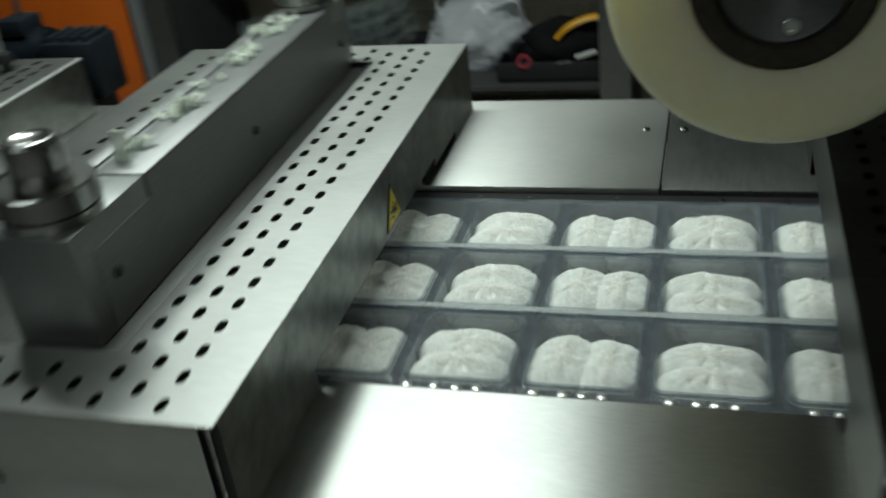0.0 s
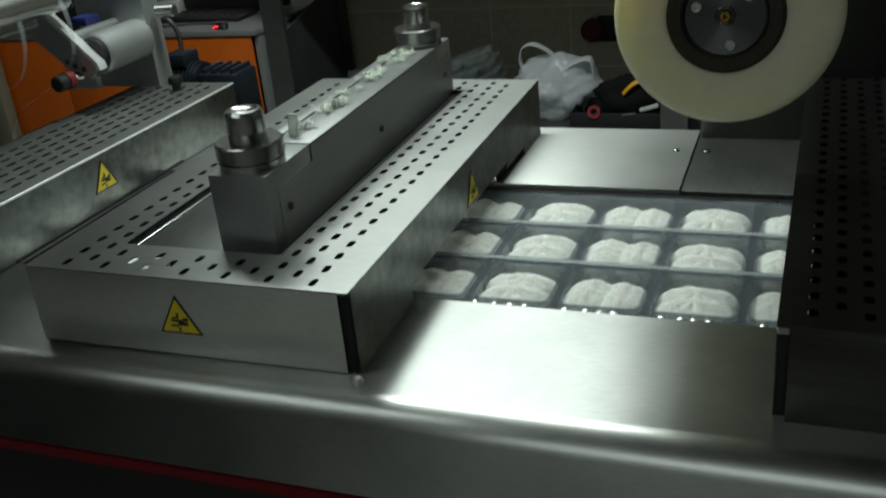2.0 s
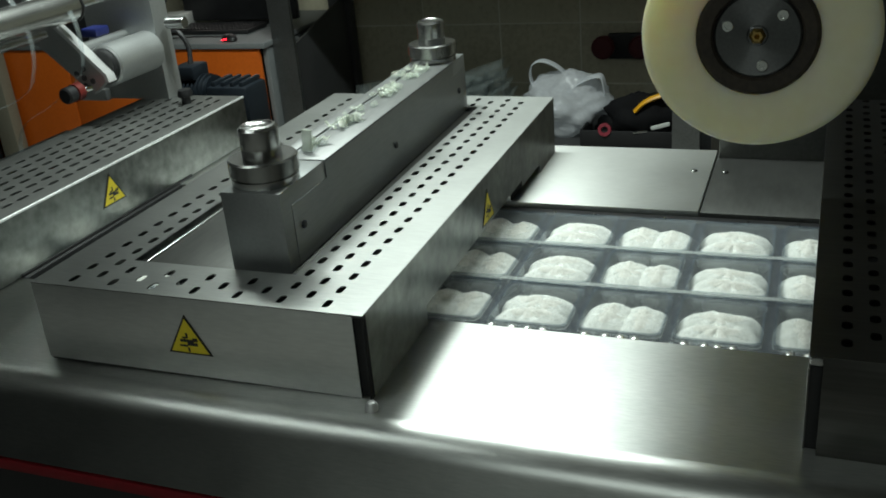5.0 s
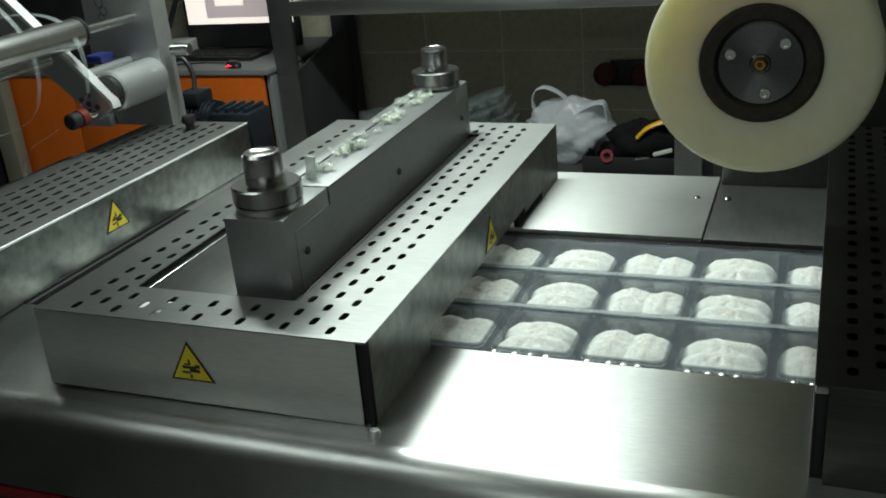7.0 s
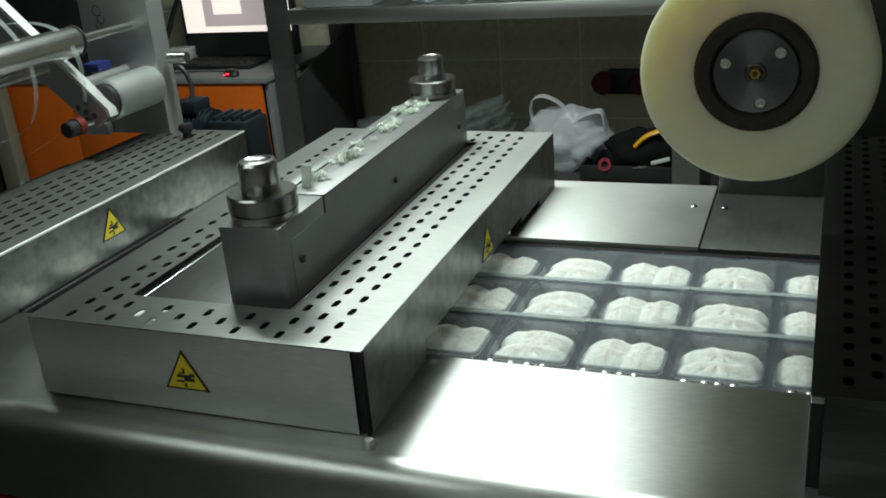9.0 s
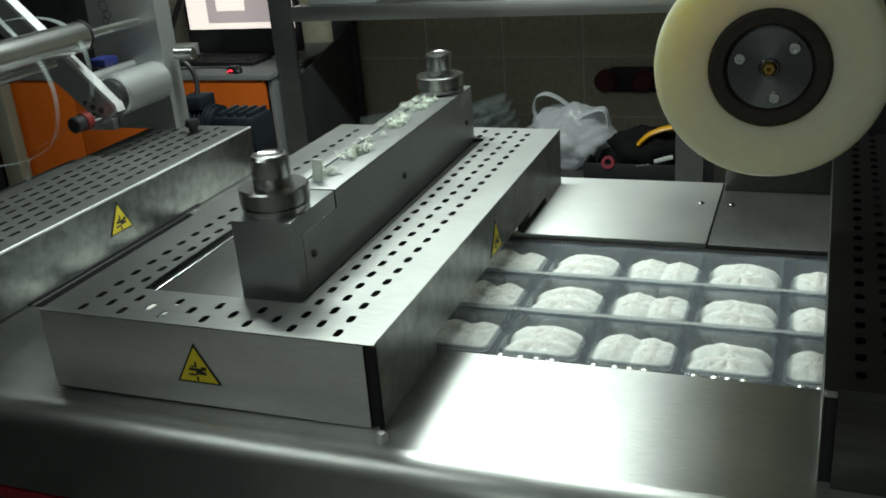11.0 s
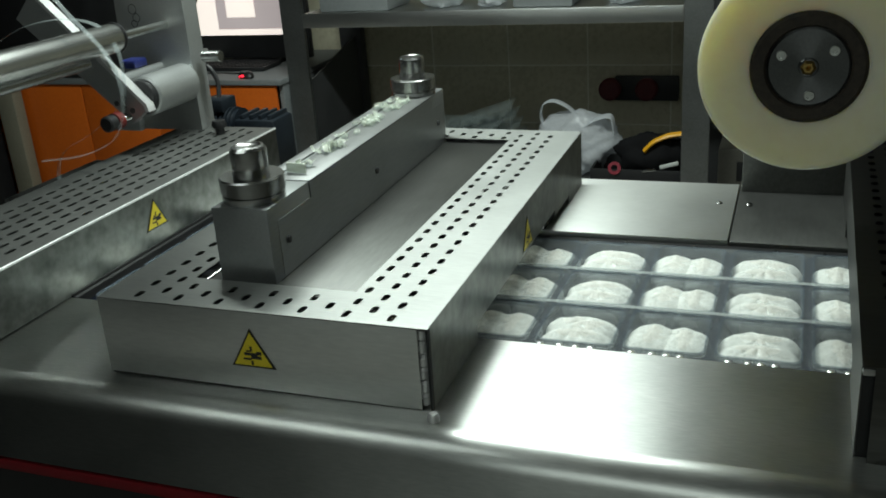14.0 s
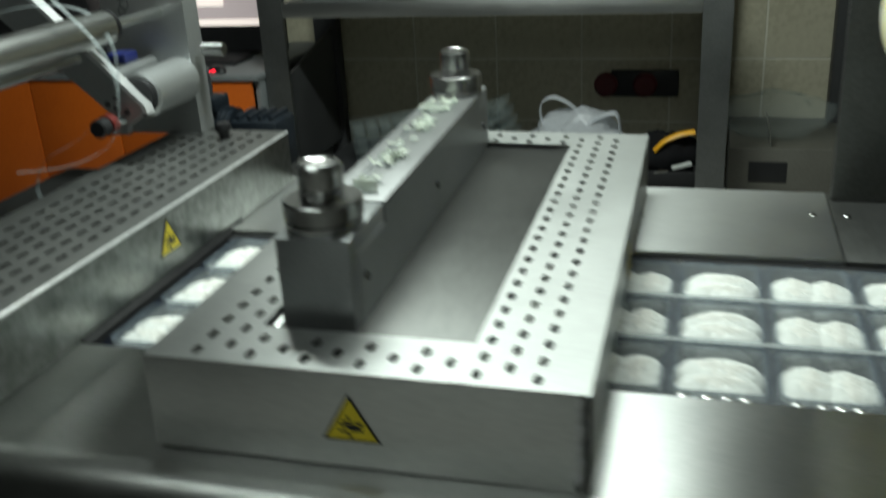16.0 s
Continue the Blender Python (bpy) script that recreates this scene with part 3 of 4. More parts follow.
def press_cover():
    c = thing("press_cover", (-0.7525, 1.17, B), "perforated brushed steel guard cover with a long slot", "machine cover")
    x0, x1, y0, y1 = -1.056, -0.4405, 0.569, 1.760
    cols = [(x0, -0.985 - STEP / 2, "p", 0)]
    for k in range(12, -1, -1):
        xc = -0.510 - STEP * k
        cols.append((xc - STEP / 2, xc + STEP / 2, "g" if 3 <= k <= 10 else "h", 0.0 if k % 2 == 0 else PITCH / 2))
    cols.append((-0.510 + STEP / 2, x1, "p", 0))
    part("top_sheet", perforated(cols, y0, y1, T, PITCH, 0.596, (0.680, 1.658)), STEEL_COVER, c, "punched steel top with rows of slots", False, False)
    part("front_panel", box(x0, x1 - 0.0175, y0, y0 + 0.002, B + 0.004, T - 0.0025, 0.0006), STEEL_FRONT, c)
    # Black strip in place of the contact shade under the front panel.
    part("base_gap_strip", box(x0 + 0.002, x1 - 0.0175, y0 + 0.003, y0 + 0.006, B, B + 0.02, 0.0006), FLAT_BLACK, c, "black strip standing for the dark gap beneath the front panel")
    notch = [(0.581, B), (0.581, T - 0.0025), (y1, T - 0.0025), (y1, B), (1.60, B), (1.60, 0.890), (1.44, 0.890), (1.44, 0.906), (0.815, 0.906), (0.815, B)]
    part("side_panel", plate(notch, "x", x1 - 0.002, x1), STEEL_SMUDGED_DIM, c, "smudged steel side panel with a low opening")
    part("side_panel", plate(notch, "x", x0, x0 + 0.002), STEEL_SMUDGED_DIM, c, "smudged steel side panel with a low opening")
    part("corner_strip", box(x1 - 0.0035, x1, y0, y0 + 0.012, B, T - 0.0025, 0.0006), FLAT_BLACK, c, "black corner edge strip")
    part("rear_panel", box(x0, x1, y1 - 0.002, y1, B, T - 0.0025, 0.0006), STEEL, c)
    # Two black sheets added so the side opening reads as dark inside.
    part("opening_shade", box(x1 - 0.020, x1 - 0.017, 1.412, 1.64, B + 0.001, T - 0.03, 0.0005), FLAT_BLACK, c, "black sheet standing for the shade inside the opening")
    part("opening_shade", box(x1 - 0.020, x1 - 0.017, 0.80, 0.8375, B + 0.001, T - 0.03, 0.0005), FLAT_BLACK, c, "black sheet standing for the shade inside the opening")
    part("inner_plate", box(-0.93, -0.60, 0.665, 1.672, T - 0.016, T - 0.012, 0.001), STEEL_PLATE, c, "plain grey steel plate in the slot")
    part("slot_lip", box(-0.917, -0.911, 0.69, 1.65, T - 0.012, T - 0.008, 0.001), CHROME, c, "bright steel lip along the slot")
    warning_sign(c, (-0.757, y0 - 0.0001, 0.911), (1, 0, 0), (0, 0, 1), 0.083)
    warning_sign(c, (x1 + 0.0001, 1.180, 0.914), (0, 1, 0), (0, 0, 1), 0.080)
    c.rotation_euler, c.location.x = (0, radians(0.5), radians(0.7)), c.location.x - 0.007
    # steel chain hanging behind the open corner
    ch = thing("link_chain", (-0.4585, 0.592, B), "bright steel roller chain standing behind the cover's corner", "chain")
    for k in range(6):
        z = B + 0.002 + 0.0232 * k
        part("roller", rod((-0.4585 + 0.002 * (k % 2), 0.592, z), (-0.4585 + 0.002 * (k % 2), 0.592, z + 0.0225), 0.0115, 14, 0.005), POLISHED_STEEL, ch)


press_cover()


def left_cover():
    z = 1.000
    c = thing("left_guard_cover", (-1.53, 1.15, B), "perforated steel guard cover with smudged side and black knob", "machine cover")
    xr, xl, y0, y1 = -1.376, -1.700, 0.45, 1.775
    n = 6
    step = 0.0415
    cols = [(xl, xr - 0.034 - step * n, "p", 0)]
    for k in range(n, 0, -1):
        a = xr - 0.034 - step * k
        cols.append((a, a + step, "h", 0.0 if k % 2 else PITCH / 2))
    cols.append((xr - 0.034, xr, "p", 0))
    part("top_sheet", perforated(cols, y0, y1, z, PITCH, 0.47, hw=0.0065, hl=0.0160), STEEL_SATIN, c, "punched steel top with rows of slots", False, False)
    part("side_panel", plate([(y0, B + 0.002), (y0, z - 0.0025), (y1, z - 0.0025), (y1, B + 0.002)], "x", xr - 0.002, xr), STEEL_SMUDGED_DIM, c, "smudged steel side panel")
    part("side_panel", plate([(y0, B + 0.002), (y0, z - 0.0025), (y1, z - 0.0025), (y1, B + 0.002)], "x", xl, xl + 0.002), STEEL_SMUDGED_DIM, c, "smudged steel side panel")
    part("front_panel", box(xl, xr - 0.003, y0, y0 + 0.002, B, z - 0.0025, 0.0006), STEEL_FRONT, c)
    part("rear_panel", box(xl, xr - 0.003, y1 - 0.002, y1, B, z - 0.0025, 0.0006), STEEL, c)
    # Bright rod in place of the highlight along the cover's top edge.
    part("edge_highlight", rod((xr - 0.001, y0, z - 0.002), (xr - 0.001, y1, z - 0.002), 0.0032, 8), POLISHED_STEEL, c, "bright rod standing for the edge highlight")
    part("base_strip", box(xr - 0.004, xr + 0.004, 0.84, 1.47, B - 0.002, B + 0.006, 0.001), FLAT_BLACK, c, "black gasket strip")
    # Black sheet added so the slots look shaded inside.
    part("slot_shade", box(xl + 0.01, xr - 0.01, y0 + 0.01, y1 - 0.01, z - 0.075, z - 0.071, 0.001), FLAT_BLACK, c, "black sheet standing for the shade beneath the slots")
    part("lifting_knob", lathe((-1.515, 1.695, z), (0, 0, 1), [(0, 0), (0.013, 0), (0.013, 0.018), (0.02, 0.02), (0.022, 0.028), (0.018, 0.04), (0, 0.043)], 20), BLACK, c, "black plastic knob")
    warning_sign(c, (xr + 0.0001, 1.163, 0.909), (0, 1, 0), (0, 0, 1), 0.085)
    return c


left_cover()


def right_cover():
    c = thing("right_guard_cover", (0.5, 1.2, B), "perforated steel guard cover beside the film reel, darkened as reflecting a dark room", "machine cover")
    x0, x1, y0, y1 = 0.178, 0.86, 0.583, 1.86
    step = 0.0345
    cols = [(x0, x0 + 0.026, "p", 0)]
    for k in range(16):
        a = x0 + 0.026 + step * k
        cols.append((a, a + step, "h", 0.0 if k % 2 == 0 else PITCH / 2))
    cols.append((x0 + 0.026 + step * 16, x1, "p", 0))
    part("top_sheet", perforated(cols, y0, y1, T, PITCH, 0.625, hw=0.0075, hl=0.0105), STEEL_TOP_DIMMED, c, "punched steel top, darkened as reflecting a dark room", False, False)
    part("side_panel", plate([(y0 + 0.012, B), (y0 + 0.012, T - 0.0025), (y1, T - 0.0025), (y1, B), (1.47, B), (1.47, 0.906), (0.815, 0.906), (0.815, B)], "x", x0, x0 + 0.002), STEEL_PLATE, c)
    part("side_panel", plate([(y0, B), (y0, T - 0.0025), (y1, T - 0.0025), (y1, B)], "x", x1 - 0.002, x1), STEEL, c)
    part("front_panel", box(x0 + 0.017, x1 - 0.003, y0, y0 + 0.002, B, T - 0.0025, 0.0006), STEEL_TOP_DIMMED, c)
    # Added black sheet: shades what would show through most slots.
    part("slot_shade", box(x0 + 0.038, x1 - 0.01, y0 + 0.01, y1 - 0.01, 0.905, 0.908, 0.001), FLAT_BLACK, c, "black sheet standing for the shade beneath the slots")
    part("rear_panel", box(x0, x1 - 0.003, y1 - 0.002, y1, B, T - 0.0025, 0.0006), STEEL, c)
    # Black sheet in place of the shade in the open corner.
    part("corner_strip", box(x0 + 0.002, x0 + 0.02, y0 + 0.014, y0 + 0.017, B, T - 0.018, 0.0006), FLAT_BLACK, c, "black sheet standing for the dark open corner")
    c.rotation_euler.z, c.location.x, c.location.y = radians(-0.9), c.location.x + 0.0085, c.location.y - 0.004
    part("corner_cap", box(x0 + 0.001, x0 + 0.017, y0, y0 + 0.012, T - 0.014, T - 0.003, 0.002), CHROME, c)


right_cover()


# ---- moving cutter head ----
HX = -0.684


def cutter_head():
    h = thing("cutter_head", (HX, 1.18, T - 0.012), "grey steel crossbar with two stepped guide posts", "machine head")
    zt, z0 = 1.143, T - 0.0118
    x0, x1, y0, y1 = HX - 0.055, HX + 0.055, 0.702, 1.677
    part("end_block", box(x0, x1, y0, 0.868, z0, zt, 0.002), ALU_GREY, h)
    part("end_block", box(x0, x1, 1.585, y1, z0, zt, 0.002), ALU_GREY, h)
    part("beam", box(x0 + 0.002, x1 - 0.002, 0.868, 1.585, z0, zt - 0.003, 0.001), ALU_GREY, h)
    part("cover_strip", box(x0 + 0.004, HX - 0.025, 0.8705, 1.583, zt - 0.003, zt + 0.001, 0.0008), ALU_BAR, h, "aluminium cover strip")
    part("cover_strip", box(HX - 0.014, x1 + 0.0012, 0.8705, 1.583, zt - 0.003, zt + 0.001, 0.0008), ALU_BAR, h, "aluminium cover strip")
    part("cover_skirt", box(x1 - 0.001, x1 + 0.0012, 0.8705, 1.583, zt - 0.032, zt - 0.003, 0), ALU_GREY, h)
    part("side_plate", box(x1 - 0.001, x1 + 0.0010, 0.735, 1.65, z0 + 0.002, zt - 0.0320, 0), ALU_GREY, h)
    for y in (0.765, 1.19, 1.615):
        part("side_screw", lathe((x1 + 0.0010, y, 1.066), (1, 0, 0), [(0.007, 0), (0.007, 0.003), (0.004, 0.0045), (0, 0.0045)], 14), DARK_GREY, h, "dark socket screw")
    for y in (0.762, 1.606):
        post = part("guide_post", lathe((HX, y, zt), (0, 0, 1), [(0, 0), (0.055, 0), (0.0565, 0.002), (0.0565, 0.013), (0.053, 0.014), (0.053, 0.017), (0.0585, 0.0185), (0.0585, 0.042), (0.0555, 0.045), (0.037, 0.045), (0, 0.045)], 48), CHROME, h, "turned steel collar")
        part("pin", lathe((HX, y, zt + 0.045), (0, 0, 1), [(0, 0), (0.0325, 0), (0.033, 0.001), (0.033, 0.047), (0.029, 0.052), (0.024, 0.053), (0.020, 0.050), (0, 0.050)], 36), CHROME, post, "bright turned steel pin")
    part("knife_carriage", box(HX - 0.14, HX + 0.14, 0.66, 1.66, 0.925, T - 0.019, 0.002), BED, h, "dark carriage beneath the cover")
    # Added sheet: keeps the open corner dark until the head slides away.
    part("chain_blind", box(HX + 0.09, HX + 0.2435, 0.5715, 0.5725, B + 0.004, T - 0.01, 0), FLAT_BLACK, h, "added black sheet hiding the chain until the head slides")
    return h


HEAD = cutter_head()


def scrap(at, seed, n, spread):
    rng = random.Random(seed)
    st = thing("plastic_scrap", at, "small heap of milky clear plastic offcuts on the crossbar", "scrap", "offcuts on the crossbar")
    for k in range(n):
        x, y = rng.uniform(-0.55, 0.55) * spread, rng.uniform(-1, 1) * spread
        if k % 2:
            w = rng.uniform(0.012, 0.022)
            bm = crumple(w, w * 1.2, w * 0.7, seed * 5 + k, 0.5, 14, 8, 1.6)
            bmesh.ops.translate(bm, verts=bm.verts[:], vec=(x, y, 0.0))
        else:
            a, l, up = rng.uniform(0, math.tau), rng.uniform(0.009, 0.018), rng.uniform(0.004, 0.016)
            dx, dy = math.cos(a) * l, math.sin(a) * l
            bm = tube([(x - dx, y - dy, 0.003), (x - dx * 0.4, y - dy * 0.2, up), (x + dx * 0.3, y + dy * 0.5, up * 0.8), (x + dx, y + dy, 0.003 + rng.random() * 0.016)], rng.uniform(0.003, 0.007), 6, None, 0.22)
        low = min(v.co.z for v in bm.verts)
        bmesh.ops.translate(bm, verts=bm.verts[:], vec=(at[0], at[1], at[2] - low))
        part("flake", bm, OFFCUT if k % 4 == 0 else SCRAP, st)
    return st


ZS = 1.1442
SCRAPS = [scrap((-0.680, 0.935, ZS), 1, 11, 0.026), scrap((-0.680, 1.080, ZS), 2, 17, 0.034),
          scrap((-0.688, 1.20, ZS), 7, 4, 0.030), scrap((-0.690, 1.31, ZS), 3, 15, 0.040), scrap((-0.692, 1.47, ZS), 5, 19, 0.050)]
bm_ = box(-0.688, -0.668, 0.907, 0.913, ZS, ZS + 0.042, 0.0022, None, (0, 5, 0))
FALLER = single("plastic_offcut", bm_, OFFCUT, (-0.678, 0.910, ZS), "upright milky plastic offcut that tips over on the crossbar", "scrap")


# ---- film reel ----
REEL = (0.085, 0.787, 1.371)


def film_reel():
    cx, cy, cz = REEL
    r = thing("film_reel", REEL, "large roll of pale yellow clear film on a hub", "film reel")
    Y = (0, 1, 0)
    part("film_roll", lathe(REEL, Y, [(0.078, 0.006), (0.08, 0.001), (0.085, 0), (0.140, 0), (0.146, 0.001), (0.151, 0.005), (0.153, 0.012), (0.153, 0.42), (0.148, 0.43), (0.08, 0.43)], 72), ROLL, r, "pale yellow translucent wound film")
    part("core_tube", lathe(REEL, Y, [(0.057, 0.40), (0.057, 0.004), (0.060, 0.000), (0.074, -0.001), (0.0795, 0.003), (0.0795, 0.40)], 48), CORE, r, "brown cardboard core")
    hub = part("hub", lathe((cx, cy + 0.002, cz), Y, [(0, 0), (0.012, 0), (0.014, 0.002), (0.048, 0.002), (0.0535, 0.0015), (0.0565, 0.004), (0.0565, 0.06), (0, 0.06)], 48), HUB, r, "dark turned steel hub")
    for a in (161, 41, 281):
        x, z = cx + 0.0405 * math.cos(radians(a)), cz + 0.0405 * math.sin(radians(a))
        part("bolt", lathe((x, cy + 0.004, z), (0, -1, 0), [(0, 0), (0.0078, 0), (0.0078, 0.0035), (0.0068, 0.0045), (0.0040, 0.0045), (0.0036, 0.001), (0, 0.001)], 18), TUBE_STEEL, hub, "bright socket bolt")
    part("shaft_nut", lathe((cx, cy + 0.004, cz), (0, -1, 0), [(0, 0), (0.011, 0), (0.011, 0.004), (0.007, 0.008), (0.004, 0.008), (0, 0.003)], 6), BRASS, hub, "brass centre nut")
    return r


REEL_OB = film_reel()


def reel_stand():
    s = thing("reel_stand", (0.1, 1.78, B), "upright steel plate that carries the film reel shaft", "stand")
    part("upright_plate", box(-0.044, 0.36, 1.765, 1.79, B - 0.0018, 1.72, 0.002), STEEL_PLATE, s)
    part("shaft", rod((REEL[0], 0.852, REEL[2]), (REEL[0], 1.77, REEL[2]), 0.02, 20), CHROME, s, "bright steel shaft")


reel_stand()


# ---- scrap winder beyond the left cover ----
def winder():
    w = thing("scrap_winder", (-1.72, 1.76, 0.99), "aluminium upright with rollers and a slanting arm", "machine frame")
    up = [(-1.845, 1.0005), (-1.60, 1.0005), (-1.60, 1.75), (-1.825, 1.75)]
    part("upright_plate", plate(up, "y", 1.73, 1.80), ALU, w, "pale aluminium plate with pencil scribbles")
    for k, (px, pz) in enumerate(((-1.775, 1.36), (-1.765, 1.335), (-1.775, 1.318))):
        part("scribble", lathe((px, 1.7295, pz), (0, -1, 0), [(0.013 - 0.002 * k, 0), (0.015 - 0.002 * k, 0), (0.015 - 0.002 * k, 0.0005), (0.013 - 0.002 * k, 0.0005)], 20), DARK_GREY, w)
    part("winding_roller", rod((-1.672, 0.62, 1.314), (-1.672, 1.50, 1.314), 0.039, 32, 0.004), TUBE_STEEL, w, "polished steel winding tube")
    part("roller_rod", rod((-1.672, 1.49, 1.314), (-1.672, 1.735, 1.314), 0.0125, 18), TUBE_STEEL, w)
    part("retaining_ring", lathe((-1.672, 1.498, 1.314), (0, 1, 0), [(0.03, 0), (0.042, 0), (0.042, 0.006), (0.03, 0.006)], 28), BLACK, w, "black ring")
    part("lower_tube", rod((-1.69, 0.62, 1.262), (-1.69, 1.40, 1.262), 0.014, 18), CHROME, w)
    part("nip_roller", rod((-1.632, 1.53, 1.147), (-1.632, 1.727, 1.147), 0.056, 36, 0.006), ALU, w, "matt aluminium roller")
    part("nip_collar", rod((-1.632, 1.512, 1.147), (-1.632, 1.531, 1.147), 0.047, 30, 0.002), BLACK, w)
    part("guide_tube", rod((-1.71, 1.50, 1.19), (-1.71, 1.73, 1.19), 0.016, 18), ALU, w)
    a, b = Vector((-1.615, 0, 1.118)), Vector((-1.925, 0, 1.425))
    d = (b - a).normalized()
    n = Vector((d.z, 0, -d.x))
    n = n if n.z > 0 else -n
    poly = [a - n * 0.052, a + n * 0.012 - d * 0.012, a + n * 0.02, b + n * 0.02, b - n * 0.075]
    arm = part("arm", plate([(p.x, p.z) for p in poly], "y", 1.485, 1.508), ALU, w, "slanting aluminium arm with dark screws")
    rim = [a + n * 0.012 - d * 0.012, a + n * 0.02, b + n * 0.02, b + n * 0.030, a + n * 0.030 - d * 0.004, a + n * 0.018 - d * 0.022]
    part("edge_bar", plate([(p.x, p.z) for p in rim], "y", 1.480, 1.512), POLISHED_STEEL, arm, "bright milled edge")
    for u, v in ((0.02, -0.02), (0.045, -0.032), (0.03, -0.048), (0.06, -0.012), (0.068, -0.04)):
        q = a + d * u + n * v
        part("arm_screw", lathe((q.x, 1.4855, q.z), (0, -1, 0), [(0, 0), (0.008, 0), (0.008, 0.003), (0.004, 0.004), (0, 0.003)], 14), DARK_GREY, arm, "dark screw")
    clamp = part("clamp_knob", lathe((-1.672, 1.40, 1.098), (0, 1, 0), [(0, 0), (0.018, 0), (0.022, 0.004), (0.022, 0.03), (0.018, 0.034), (0, 0.034)], 22), BLACK, w, "black clamping knob")
    part("red_ring", lathe((-1.672, 1.432, 1.098), (0, 1, 0), [(0.014, 0), (0.024, 0.002), (0.024, 0.026), (0.014, 0.028)], 22), RED_RUBBER, clamp, "red rubber ring")
    part("clamp_shaft", rod((-1.672, 1.458, 1.098), (-1.655, 1.49, 1.10), 0.009, 12), CHROME, w)
    part("tape_block", box(-1.77, -1.715, 1.62, 1.68, 1.205, 1.23, 0.006), BLUE, w, "blue taped block")
    part("side_bracket", box(-1.90, -1.80, 1.70, 1.725, 1.0005, 1.035, 0.003), ALU, w)
    part("shaft_end", rod((-1.58, 1.765, 1.215), (-1.52, 1.765, 1.215), 0.017, 20), CHROME, w, "bright shaft end")


winder()


def trim_strips():
    a = tube([(-1.58, 1.30, 1.46), (-1.535, 1.30, 1.405), (-1.455, 1.30, 1.32), (-1.425, 1.30, 1.26), (-1.42, 1.30, 1.20), (-1.435, 1.30, 1.14), (-1.475, 1.30, 1.085), (-1.58, 1.30, 1.042), (-1.72, 1.30, 1.022)], 0.0075, 8, None, 0.16)
    loose = single("loose_film_strip", a, FILM_STRIP, (-1.5, 1.3, 1.02), "clear curled trim strip of film hanging loose", "film strip")
    b = tube([(-2.05, 1.44, 1.30), (-1.92, 1.44, 1.355), (-1.78, 1.44, 1.375), (-1.67, 1.44, 1.356), (-1.628, 1.45, 1.29), (-1.635, 1.46, 1.20), (-1.66, 1.46, 1.14), (-1.74, 1.42, 1.07), (-1.83, 1.40, 1.02), (-1.87, 1.40, 0.95), (-1.85, 1.40, 0.90)], 0.0085, 8, None, 0.12)
    single("tensioned_film_strip", b, FILM_STRIP, (-1.75, 1.44, 1.0), "clear trim strip of film drawn over the winding tube", "film strip")
    c = tube([(-2.02, 1.2, 1.62), (-1.97, 1.2, 1.50), (-1.95, 1.2, 1.40), (-1.93, 1.2, 1.30)], 0.018, 8, None, 0.12)
    single("wide_film_strip", c, FILM_STRIP, (-1.95, 1.2, 1.3), "clear wide strip of film with a green glint", "film strip")
    return loose


LOOSE = trim_strips()


def gearmotor():
    g = thing("gearmotor", (-1.66, 2.08, 0.60), "dark blue-grey finned gearmotor behind the machine", "motor")
    X = (1, 0, 0)
    prof = [(0, 0), (0.05, 0)]
    for k in range(9):
        prof += [(0.062, 0.006 + 0.016 * k), (0.062, 0.012 + 0.016 * k), (0.053, 0.013 + 0.016 * k), (0.053, 0.021 + 0.016 * k)]
    prof += [(0.058, 0.16), (0, 0.16)]
    part("motor_body", lathe((-1.84, 2.08, 0.925), X, prof, 30), MOTOR, g)
    gb = box(-1.68, -1.525, 2.02, 2.15, 0.80, 0.958, 0.012)
    part("gearbox", gb, MOTOR, g)
    for k in range(4):
        part("cooling_fin", box(-1.66 + 0.035 * k, -1.645 + 0.035 * k, 2.03, 2.14, 0.95, 0.972, 0.003), MOTOR, g)
    part("terminal_box", box(-1.80, -1.72, 2.03, 2.12, 0.975, 1.02, 0.006), MOTOR, g)
    part("foot", box(-1.64, -1.56, 2.04, 2.13, 0.56, 0.805, 0.006), DARK_GREY, g)
    part("cable", tube([(-1.76, 2.08, 1.015), (-1.77, 2.1, 1.07), (-1.80, 2.1, 1.12), (-1.84, 2.1, 1.10), (-1.85, 2.1, 1.02)], 0.008), BLACK, g, "black cable")
    st = thing("motor_stand", (-1.66, 2.05, 0), "dark steel stand beneath the gearmotor", "stand")
    part("column", box(-1.72, -1.5, 1.98, 2.18, 0.0, 0.56, 0.006), DARK_GREY, st)


gearmotor()


# ---- background: desk, rack, wall fittings, clutter ----
def desk():
    d = thing("orange_desk", (-2.9, 3.55, 0), "grey-topped desk with orange front panels", "desk")
    part("desktop", box(-4.1, -2.17, 3.20, 4.0, 0.815, 0.84, 0.004), GREY, d, "grey laminate desktop")
    for x0, x1 in ((-4.05, -3.33), (-3.325, -2.895), (-2.89, -2.21)):
        part("front_panel", box(x0, x1, 3.215, 3.235, 0.18, 0.812, 0.004), ORANGE, d, "orange painted panel")
    part("side_board", box(-2.205, -2.18, 3.24, 4.0, 0.02, 0.812, 0.003), GREY, d)
    part("side_board", box(-4.09, -4.06, 3.24, 4.0, 0.02, 0.812, 0.003), GREY, d)
    part("back_board", box(-4.06, -2.205, 3.96, 3.98, 0.2, 0.812, 0.003), DARK_GREY, d)


desk()


